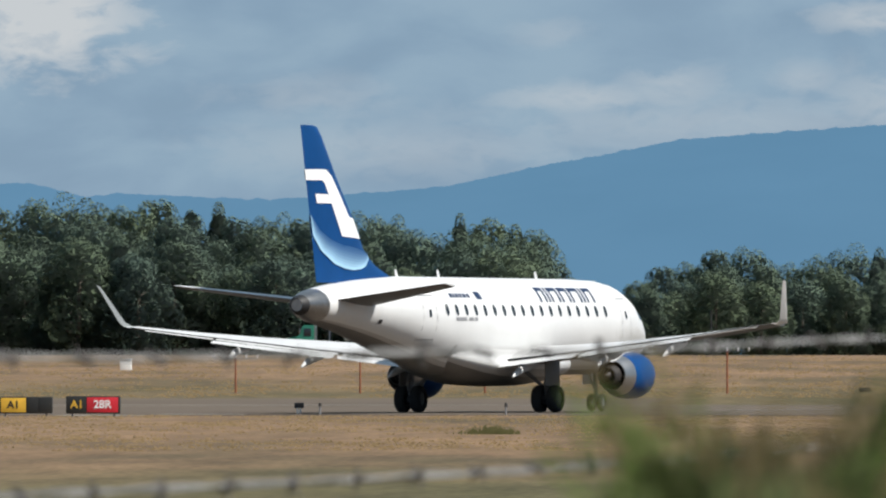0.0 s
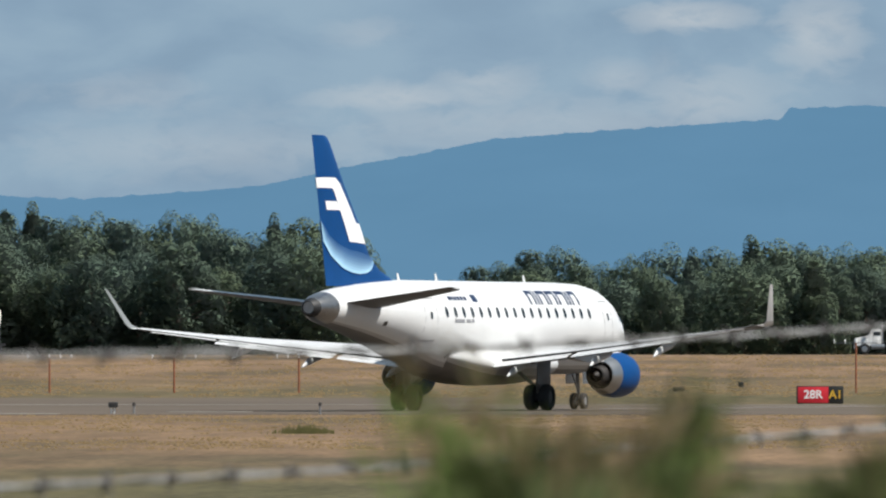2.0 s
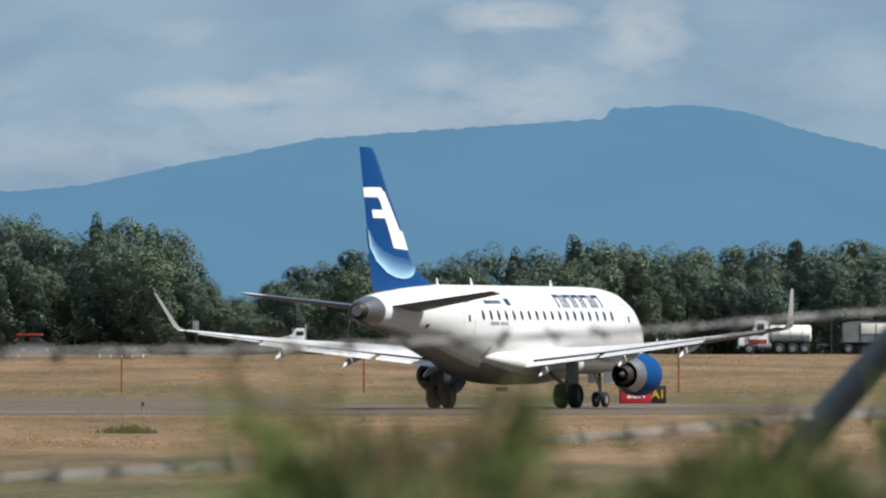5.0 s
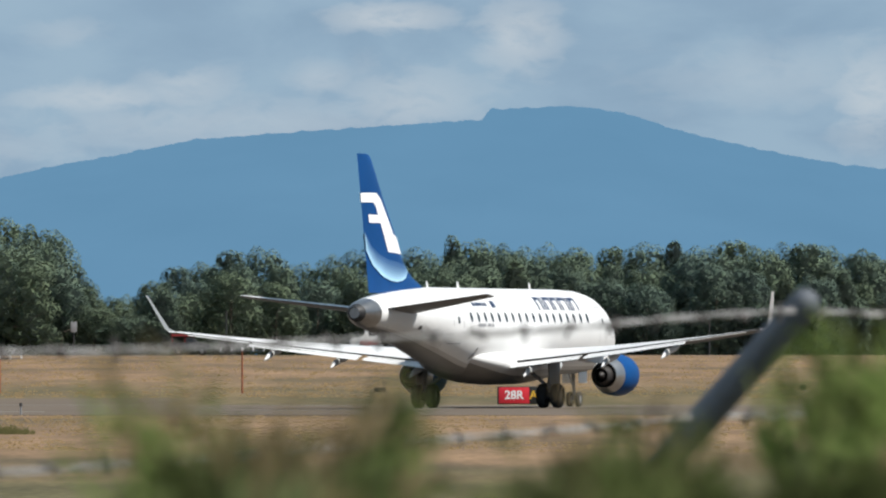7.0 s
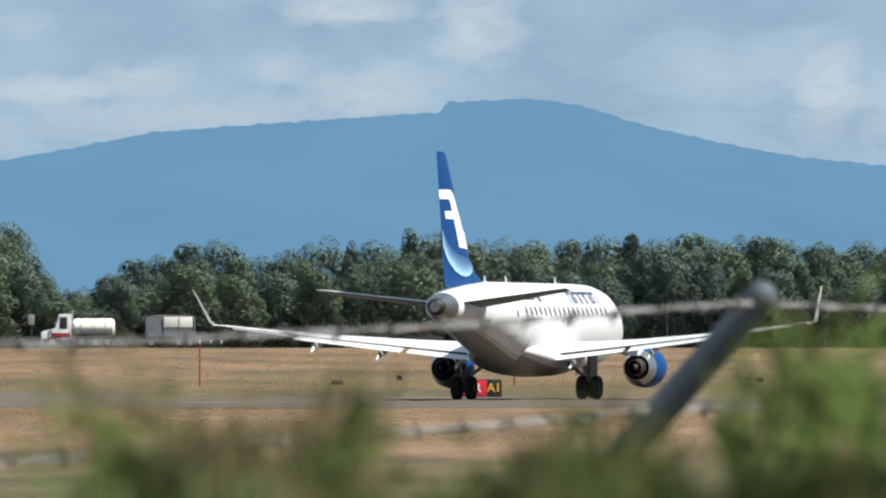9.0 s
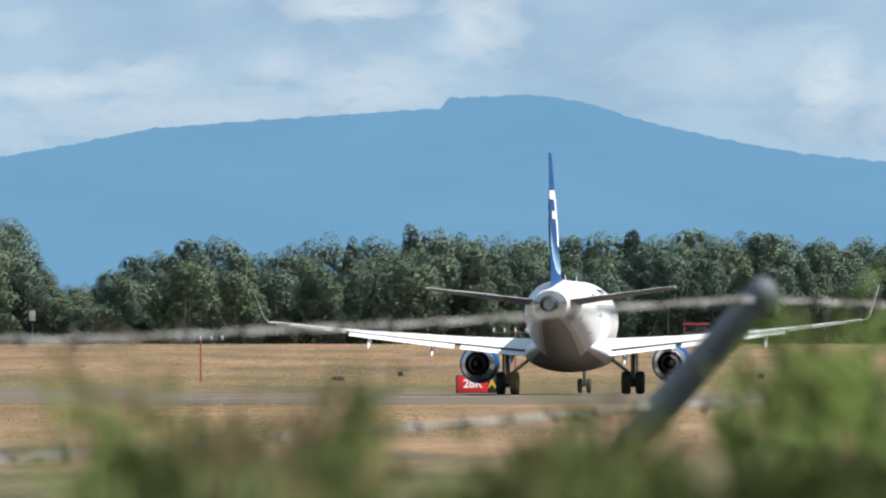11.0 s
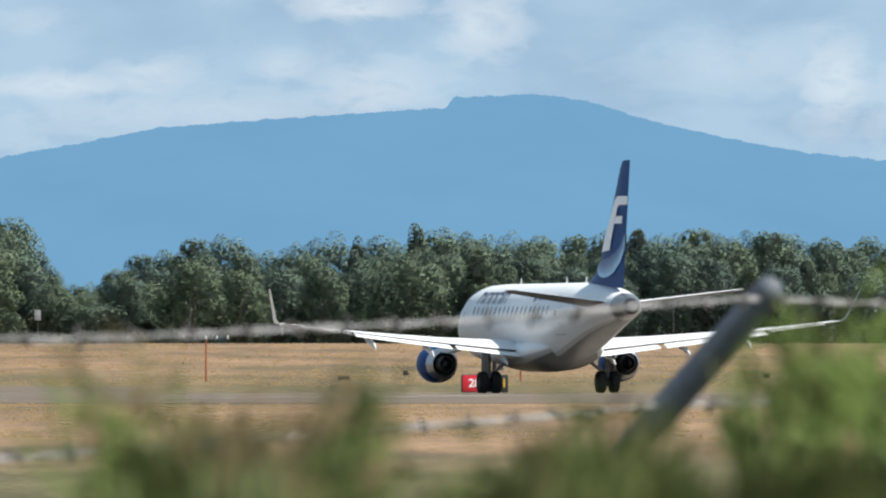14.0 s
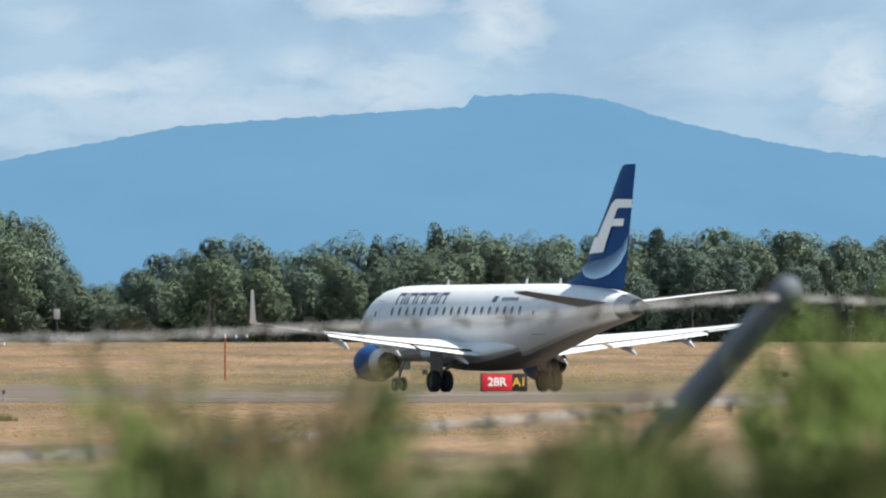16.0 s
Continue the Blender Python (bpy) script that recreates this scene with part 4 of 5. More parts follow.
def light_post(b, y, h, span):
    """Orange steel post with a cross bar of five small lamps."""
    p = thing("approach_light_post", "orange painted steel post with a bar of small lamps", "light post", "approach light posts")
    p.matrix_basis = Matrix.Translation(place(b, y))
    bm = bmesh.new()
    tube(bm, (0, 0, -0.1), (0, 0, h - 0.1), 0.055, 0.045, 10)
    part("post", bm, ORANGE, p)
    bm = bmesh.new()
    box(bm, -span / 2, span / 2, -0.025, 0.025, h - 0.13, h - 0.09)
    part("crossbar", bm, GALV, p)
    for i in range(5):
        x = -span / 2 + span * i / 4
        bm = bmesh.new()
        tube(bm, (x, 0, h - 0.1), (x, 0, h + 0.02), 0.03)
        bmesh.ops.create_uvsphere(bm, u_segments=10, v_segments=8, radius=0.048, matrix=Matrix.Translation((x, 0, h + 0.04)))
        part("lamp", bm, LEGEND, p, "small white lamp")


for b, h in ((-69.4, 1.95), (-57.6, 1.95), (-45.8, 1.95), (-22.9, 2.35), (6.8, 2.75)):
    light_post(b, 560, h, 2.3)


def edge_light(b, y, h, col):
    e = thing("edge_light", "small taxiway edge marker light on a thin stake", "light", "taxiway edge lights")
    e.matrix_basis = Matrix.Translation(place(b, y))
    bm = bmesh.new()
    tube(bm, (0, 0, -0.05), (0, 0, h), 0.03, 0.03, 8)
    part("stake", bm, col, e)
    bm = bmesh.new()
    tube(bm, (0, 0, h), (0, 0, h + 0.12), 0.06, 0.045, 10)
    part("lens", bm, DARKMETAL, e)


for b, y in ((-61.4, 352), (-43.8, 352)):
    edge_light(b, y, 0.30, GEAR)


def guard_light(b, y):
    g = thing("guard_light", "small dark runway guard light box on legs", "light")
    g.matrix_basis = Matrix.Translation(place(b, y))
    for s in (-1, 1):
        bm = bmesh.new()
        tube(bm, (s * 0.05, 0, -0.05), (s * 0.05, 0, 0.22), 0.025, 0.025, 8)
        part("leg", bm, LEGEND, g)
    bm = bmesh.new()
    box(bm, -0.15, 0.17, -0.1, 0.1, 0.22, 0.40, 0.03)
    part("housing", bm, DARKMETAL, g)


guard_light(-63.4, 358)


def light_can(b, y, w, h):
    """Low dark light housing in the grass."""
    g = thing("runway_light_box", "low dark metal light housing in the grass", "light", "light housings")
    g.matrix_basis = Matrix.Translation(place(b, y))
    bm = bmesh.new()
    box(bm, -w / 2, w / 2, -0.15, 0.15, 0.08, h, 0.03)
    part("housing", bm, DARKMETAL, g)
    for s in (-1, 1):
        bm = bmesh.new()
        tube(bm, (s * w * 0.3, 0, -0.05), (s * w * 0.3, 0, 0.1), 0.02, 0.02, 8)
        part("leg", bm, GEAR, g)


for b, y, w, h in ((-4.05, 590, 0.3, 0.35), (-9.9, 560, 0.62, 0.3), (30.0, 575, 0.35, 0.35)):
    light_can(b, y, w, h)


def cabinet(b, y, w, h, z):
    c = thing("equipment_cabinet", "small white equipment cabinet standing in the grass", "cabinet")
    c.matrix_basis = Matrix.Translation(place(b, y))
    bm = bmesh.new()
    box(bm, -w / 2, w / 2, -0.4, 0.4, z, h, 0.04)
    part("body", bm, TRUCK_WHITE, c)
    bm = bmesh.new()
    box(bm, -w / 2 - 0.05, w / 2 + 0.05, -0.45, 0.45, h, h + 0.06, 0.02)
    part("roof", bm, TRUCK_WHITE, c)


cabinet(-79.8, 745, 0.8, 0.75, -0.05)


# ---- perimeter road traffic: x is backwards, the vehicles drive towards -x ----
def road_wheel(parent, x, r=0.5):
    for y in (-1.05, 1.05):
        w = part("wheel", wheel_bm(r, 0.3), TYRE, parent)
        w.matrix_basis = pose(x, y, r, 0, 0, 90)
        part("rim", rim_bm(r, 0.3), METAL, w)


def cab(parent, paint, x0, length=2.6, roof=2.75, nose=True):
    bm = bmesh.new()
    n0 = x0 + (1.25 if nose else 0.0)
    sec = [(x0, 0.75, 1.45 if nose else 2.5), (n0, 0.75, 1.75 if nose else roof), (n0 + 0.35, 0.75, roof), (x0 + length, 0.75, roof)]
    loft(bm, [[(x, -1.1, a), (x, 1.1, a), (x, 1.08, b), (x, -1.08, b)] for x, a, b in sec])
    bmesh.ops.bevel(bm, geom=bm.edges[:], offset=0.07, segments=2, affect="EDGES")
    c = part("cab", bm, paint, parent)
    for s in (-1, 1):
        bm = bmesh.new()
        box(bm, n0 + 0.45, n0 + 1.10, s * 1.09, s * 1.13, 1.72, roof - 0.28, 0.02)
        part("side_window", bm, GLASS, c)
        bm = bmesh.new()
        box(bm, n0 + 0.40, n0 + 1.15, s * 1.085, s * 1.115, 0.98, 1.62, 0.01)
        part("side_door", bm, paint, c)
        bm = bmesh.new()
        box(bm, n0 + 0.05, n0 + 0.12, s * 1.22, s * 1.42, 1.85, 2.40, 0.03)
        part("wing_mirror", bm, METAL, c, "tall chrome mirror")
        bm = bmesh.new()
        box(bm, x0 - 0.04, x0 + 0.02, s * 0.72 - 0.14, s * 0.72 + 0.14, 1.02, 1.24, 0.02)
        part("headlight", bm, LEGEND, c, "clear headlight")
        bm = bmesh.new()
        tube(bm, (x0 + length + 0.1, s * 0.95, 1.0), (x0 + length + 0.1, s * 0.95, roof + 0.35), 0.07)
        part("exhaust_stack", bm, METAL, c)
        bm = bmesh.new()
        tube(bm, (x0 + length - 0.9, s * 1.0, 0.72), (x0 + length + 0.3, s * 1.0, 0.72), 0.26, 0.26, 14)
        part("fuel_tank", bm, METAL, c, "polished metal fuel tank")
    bm = bmesh.new()
    loft(bm, [[(x, -0.95, z), (x, 0.95, z), (x - 0.03, 0.95, z + 0.02), (x - 0.03, -0.95, z + 0.02)] for x, z in ((n0 + 0.02, 1.80), (n0 + 0.32, roof - 0.15))])
    part("windscreen", bm, GLASS, c)
    bm = bmesh.new()
    box(bm, n0 - 0.05, n0 + 0.32, -1.0, 1.0, roof - 0.16, roof - 0.09, 0.02)
    part("sun_visor", bm, CHASSIS, c)
    bm = bmesh.new()
    box(bm, x0 - 0.03, x0 + 0.02, -0.5, 0.5, 0.85, 1.38, 0.02)
    part("grille", bm, METAL, c, "chrome grille")
    bm = bmesh.new()
    box(bm, x0 - 0.08, x0 + 0.1, -1.1, 1.1, 0.5, 0.8, 0.03)
    part("bumper", bm, METAL, c)
    return c


def chassis(parent, x0, x1):
    bm = bmesh.new()
    for y in (-0.5, 0.4):
        box(bm, x0, x1, y, y + 0.12, 0.75, 1.0)
    box(bm, x0 + 1.0, x1 - 0.5, -0.9, 0.9, 0.95, 1.05)
    part("chassis", bm, CHASSIS, parent)


def tank_truck():
    v = thing("tank_truck", "white tank truck with red lower cab stripe, on the road", "truck", "road traffic")
    cab(v, TRUCK_WHITE, -3.2, 2.7, 3.05)
    bm = bmesh.new()
    box(bm, -2.3, -0.6, -1.12, 1.12, 0.85, 1.35, 0.04)
    part("stripe", bm, TRUCK_RED, v, "red lower cab panel")
    chassis(v, -1.5, 3.4)
    bm = bmesh.new()
    loft(bm, [[(x, 1.15 * q * math.cos(a), 1.85 + 0.80 * q * math.sin(a)) for a in [2 * math.pi * i / 24 for i in range(24)]]
              for x, q in ((-0.35, 0.72), (-0.2, 0.95), (0.0, 1.0), (3.1, 1.0), (3.3, 0.95), (3.42, 0.72))])
    part("tank", bm, TARP, v, "cream white cylindrical tank")
    for x in (0.4, 1.5, 2.6):
        bm = bmesh.new()
        loft(bm, [[(x + d, 1.18 * math.cos(a), 1.85 + 0.83 * math.sin(a)) for a in [2 * math.pi * i / 24 for i in range(24)]] for d in (-0.03, 0.03)])
        part("hoop", bm, METAL, v)
    for x in (-2.2, 0.5, 1.7, 2.8):
        road_wheel(v, x)
    return v


def box_trailer():
    v = thing("box_trailer", "dark grey box trailer with a pale side panel, on the road", "trailer", "road traffic")
    chassis(v, -2.4, 2.6)
    bm = bmesh.new()
    loft(bm, [[(x, -1.15, 1.05), (x, 1.15, 1.05), (x, 1.12, z), (x, -1.12, z)] for x, z in ((-1.95, 2.75), (-1.5, 2.9), (-0.6, 3.0), (2.5, 2.9))])
    bmesh.ops.bevel(bm, geom=bm.edges[:], offset=0.05, segments=2, affect="EDGES")
    body = part("box_body", bm, CHASSIS_GREY, v, "dark grey box body")
    for s in (-1, 1):
        bm = bmesh.new()
        box(bm, -0.25, 2.35, s * 1.155, s * 1.175, 1.85, 2.80, 0.005)
        part("side_panel", bm, TARP, body, "pale cream side panel")
        for x in (-1.9, -0.3, 1.1, 2.45):
            bm = bmesh.new()
            box(bm, x - 0.04, x + 0.04, s * 1.15, s * 1.19, 1.05, 2.70)
            part("rib", bm, CHASSIS, body)
    bm = bmesh.new()
    box(bm, -4.2, -2.3, -0.08, 0.08, 0.8, 0.92)
    part("drawbar", bm, GALV, v)
    for x in (-1.4, 1.2, 2.1):
        road_wheel(v, x, 0.45)
    return v


def flatbed():
    v = thing("flatbed_truck", "white flatbed truck with an empty dark bed, driving on the road", "truck", "road traffic")
    cab(v, TRUCK_WHITE, -3.0, 2.4, 2.35)
    chassis(v, -0.9, 4.6)
    bm = bmesh.new()
    box(bm, -0.4, 4.7, -1.2, 1.2, 1.05, 1.2, 0.02)
    part("bed", bm, CHASSIS, v, "dark flat load bed")
    for x in (-2.1, 2.4, 3.5):
        road_wheel(v, x)
    return v


def red_pickup():
    v = thing("utility_truck", "small dark utility truck with dark red roof rack, on the road", "truck", "road traffic")
    bm = bmesh.new()
    sec = [(-1.75, 0.5, 0.95), (-0.75, 0.5, 1.10), (-0.35, 0.5, 1.55), (0.35, 0.5, 1.58), (0.45, 0.5, 1.10), (1.7, 0.5, 1.10)]
    loft(bm, [[(x, -0.8, a), (x, 0.8, a), (x, 0.75, b), (x, -0.75, b)] for x, a, b in sec])
    bmesh.ops.bevel(bm, geom=bm.edges[:], offset=0.05, segments=2, affect="EDGES")
    body = part("body", bm, CHASSIS, v)
    for s in (-1, 1):
        bm = bmesh.new()
        box(bm, -0.28, 0.28, s * 0.77, s * 0.795, 1.16, 1.46)
        part("side_window", bm, GLASS, body)
        for x in (-0.3, 0.45, 1.6):
            bm = bmesh.new()
            tube(bm, (x, s * 0.7, 1.05), (x, s * 0.7, 1.75), 0.035)
            part("rack_post", bm, TRUCK_RED, v)
    bm = bmesh.new()
    box(bm, -0.6, 1.7, -0.78, 0.78, 1.66, 1.86, 0.03)
    part("roof_rack", bm, TRUCK_RED, v, "dark red roof rack")
    for x in (-1.1, 1.05):
        road_wheel(v, x, 0.34)
    return v


def hopper_body(parent, x):
    """Bulk hopper: flat top, sides that fall to a spout low at the back."""
    bm = bmesh.new()
    loft(bm, [[(x - 1.75 + q, -w, z), (x + 1.75 - p, -w, z), (x + 1.75 - p, w, z), (x - 1.75 + q, w, z)] for z, q, p, w in
              ((1.3, 1.60, 0.85, 0.4), (1.9, 1.22, 0.40, 0.85), (2.7, 0.85, 0.08, 1.1), (3.5, 0.45, 0.0, 1.15), (4.0, 0.05, 0.05, 1.15), (4.12, 0.0, 0.22, 1.0))])
    h = part("hopper", bm, TARP, parent, "cream white tapering hopper")
    for s in (-0.95, 0.95):
        for dx, top in ((-1.6, 3.8), (1.6, 2.3)):
            bm = bmesh.new()
            tube(bm, (x + dx, s, 1.0), (x + dx, s, top), 0.06)
            part("frame_post", bm, GALV, parent)
    return h


def hopper_truck():
    v = thing("hopper_truck", "green-cab truck with a cream hopper, driving on the road", "truck", "road traffic")
    cab(v, TRUCK_GREEN, -4.0, 2.6, 2.7)
    chassis(v, -2.0, 3.4)
    hopper_body(v, 1.6)
    for x in (-3.1, 1.2, 2.4):
        road_wheel(v, x)
    return v


def hopper_trailer():
    v = thing("hopper_trailer", "towed trailer with a cream hopper, on the road", "trailer", "road traffic")
    chassis(v, -2.4, 2.2)
    hopper_body(v, 0.0)
    bm = bmesh.new()
    box(bm, -4.6, -2.3, -0.08, 0.08, 0.8, 0.92)
    part("drawbar", bm, GALV, v)
    for x in (-1.5, 1.4):
        road_wheel(v, x)
    return v


ROAD_Y = 959.3
TRAFFIC = [  # vehicle, x at the clip's start
    (hopper_truck(), -58.0), (hopper_trailer(), -48.7), (flatbed(), 33.5), (tank_truck(), 75.35), (box_trailer(), 83.5)]
ROAD_SPEED = -12.05
pickup = red_pickup()


# ---- the near fence ----
FENCE = [Vector((-1.84, 3.38, 0)), Vector((-0.775, 6.59, 0)), Vector((0.29, 9.80, 0)), Vector((1.255, 12.67, 0)), Vector((2.206, 15.54, 0))]
TIPS = [2.06, 2.0985, 2.141, 2.166, 2.18]
STEP = Vector((-0.0955, 0.032, -0.098))


def make_fence():
    for p, z in zip(FENCE, TIPS):
        post = thing("fence_post", "galvanised steel fence post with an angled barbed wire arm", "fence post", "fence posts")
        tip = p + Vector((0, 0, z))
        foot = tip + STEP * 2.6
        bm = bmesh.new()
        tube(bm, (foot.x, foot.y, ground_z(p.y) - 0.2), foot + Vector((0, 0, 0.02)), 0.03, 0.03, 16)
        part("pipe", bm, GALV, post)
        bm = bmesh.new()
        tube(bm, foot - Vector((0, 0, 0.03)), tip - STEP * 0.06, 0.0155, 0.0145, 14)
        part("arm", bm, GALV, post, "angled steel arm")
        bm = bmesh.new()
        bmesh.ops.create_uvsphere(bm, u_segments=14, v_segments=10, radius=0.0143, matrix=Matrix.Translation(tip - STEP * 0.06))
        part("arm_cap", bm, GALV, post)
    for k in range(3):
        wire = thing("barbed_wire", "weathered twisted barbed wire strand sagging between posts", "wire", "fence wires")
        for i in range(len(FENCE) - 1):
            a = FENCE[i] + Vector((0, 0, TIPS[i])) + STEP * k
            b = FENCE[i + 1] + Vector((0, 0, TIPS[i + 1])) + STEP * k
            sag = 0.0141 - 0.004 * k
            bm = bmesh.new()
            n = 90
            d = (b - a).normalized()
            u = d.cross(Vector((0, 0, 1))).normalized()
            w = u.cross(d)
            for ph in (0, math.pi):
                prev = None
                for j in range(n + 1):
                    f = j / n
                    ang = f * 62 + ph
                    c = a + (b - a) * f - Vector((0, 0, sag * 4 * f * (1 - f))) + (u * math.cos(ang) + w * math.sin(ang)) * 0.0015
                    c.z += 0.004 * noise.noise(Vector((f * 5 + i * 7, k, 1)))
                    ring = [bm.verts.new(c + (u * math.cos(q) + w * math.sin(q)) * 0.00135) for q in (0, 1.26, 2.51, 3.77, 5.03)]
                    if prev:
                        for m in range(5):
                            bm.faces.new((prev[m], prev[(m + 1) % 5], ring[(m + 1) % 5], ring[m]))
                    prev = ring
            part("strand", bm, WIRE, wire)
            count = 27
            for j in range(count):
                f = (j + 0.5) / count
                c = a + (b - a) * f - Vector((0, 0, sag * 4 * f * (1 - f)))
                rnd = random.Random(i * 100 + j + k * 1000)
                bm = bmesh.new()
                for q in range(2):
                    ang = rnd.uniform(0, 3.14)
                    e = u * math.cos(ang) + w * math.sin(ang) + d * rnd.uniform(-0.3, 0.3)
                    tube(bm, c - e * 0.009, c + e * 0.009, 0.0016, 0.0010, 5)
                tube(bm, c - d * 0.006, c + d * 0.006, 0.0037, 0.0037, 6)
                part("barb", bm, RUST, wire)


make_fence()


# ---- the weeds before the fence ----
def leaf(bm, p, d, up, size, width, rnd):
    d, side = d.normalized(), d.cross(up).normalized()
    nrm = side.cross(d)
    rows = []
    for f, w in ((0, 0.1), (0.3, 0.9), (0.6, 1.0), (0.85, 0.55), (1.0, 0.02)):
        c = p + d * size * f - nrm * size * 0.25 * f * f
        rows.append([bm.verts.new(c + side * width * w + nrm * width * 0.25 * w), bm.verts.new(c), bm.verts.new(c - side * width * w + nrm * width * 0.25 * w)])
    for a, b in zip(rows, rows[1:]):
        bm.faces.new((a[0], a[1], b[1], b[0]))
        bm.faces.new((a[1], a[2], b[2], b[1]))


def weed(b, y, root, blades, material, seed, label, slim=0.10, near=0.60):
    """One weed at a bearing in milliradians: a stem from the ground to the root of its top leaves.
    blades: count, least and most lean in degrees, length upright and length at the most lean, in metres."""
    rnd = random.Random(seed)
    w = thing("weed", label, "weed", "weeds by the fence")
    y *= near
    root = EYE - (EYE - root) * near
    x = b / 1000 * y
    top = Vector((x, y, root))
    base = Vector((x + rnd.uniform(-0.15, 0.15), y + rnd.uniform(-0.1, 0.1), ground_z(y) - 0.02))
    bm = bmesh.new()
    knee = base.lerp(top, 0.6) + Vector((rnd.uniform(-0.04, 0.04), 0, 0))
    tube(bm, base, knee, 0.008, 0.005, 8)
    tube(bm, knee, top, 0.005, 0.002, 8)
    part("stem", bm, STALK, w)
    bm = bmesh.new()
    for i in range(14):
        p = base.lerp(top, rnd.uniform(0.08, 0.90))
        a = rnd.uniform(0, 6.28)
        size = rnd.uniform(0.05, 0.12)
        leaf(bm, p, Vector((math.cos(a), math.sin(a), rnd.uniform(0.1, 0.9))), Vector((0.1, 0.2, 1)), size, size * 0.16, rnd)
    n, a0, a1, short, tall = blades
    # twigs that fan out from the stem's top, each with small leaves along it
    for i in range(n * 2 if material is WEED_DARK else n):
        a = rnd.uniform(a0, a1)
        f = abs(a) / max(1.0, abs(a0), abs(a1))
        size = near * (short + (tall - short) * f) * rnd.uniform(0.65, 1.15)
        d = Vector((math.sin(radians(a)), rnd.uniform(-0.35, 0.35), math.cos(radians(a))))
        p = top + near * Vector((rnd.uniform(-0.010, 0.010), rnd.uniform(-0.01, 0.01), rnd.uniform(-0.045, 0.004)))
        facing = Vector((rnd.uniform(-0.6, 0.6), -1, rnd.uniform(-0.3, 0.3)))
        leaf(bm, p, d, facing, size, size * slim * rnd.uniform(0.25, 0.45), rnd)
        for k in range(4 if material is WEED_DARK else 2):
            q = p + d * size * rnd.uniform(0.15, 0.95)
            a2 = a + rnd.choice((-1, 1)) * rnd.uniform(20, 60)
            e = Vector((math.sin(radians(a2)), rnd.uniform(-0.5, 0.5), math.cos(radians(a2))))
            z = size * rnd.uniform(0.22, 0.42)
            leaf(bm, q, e, Vector((rnd.uniform(-0.8, 0.8), -1, rnd.uniform(-0.5, 0.8))), z, z * (0.05 + slim) * rnd.uniform(0.6, 1.1), rnd)
    part("foliage", bm, material, w)
    return w


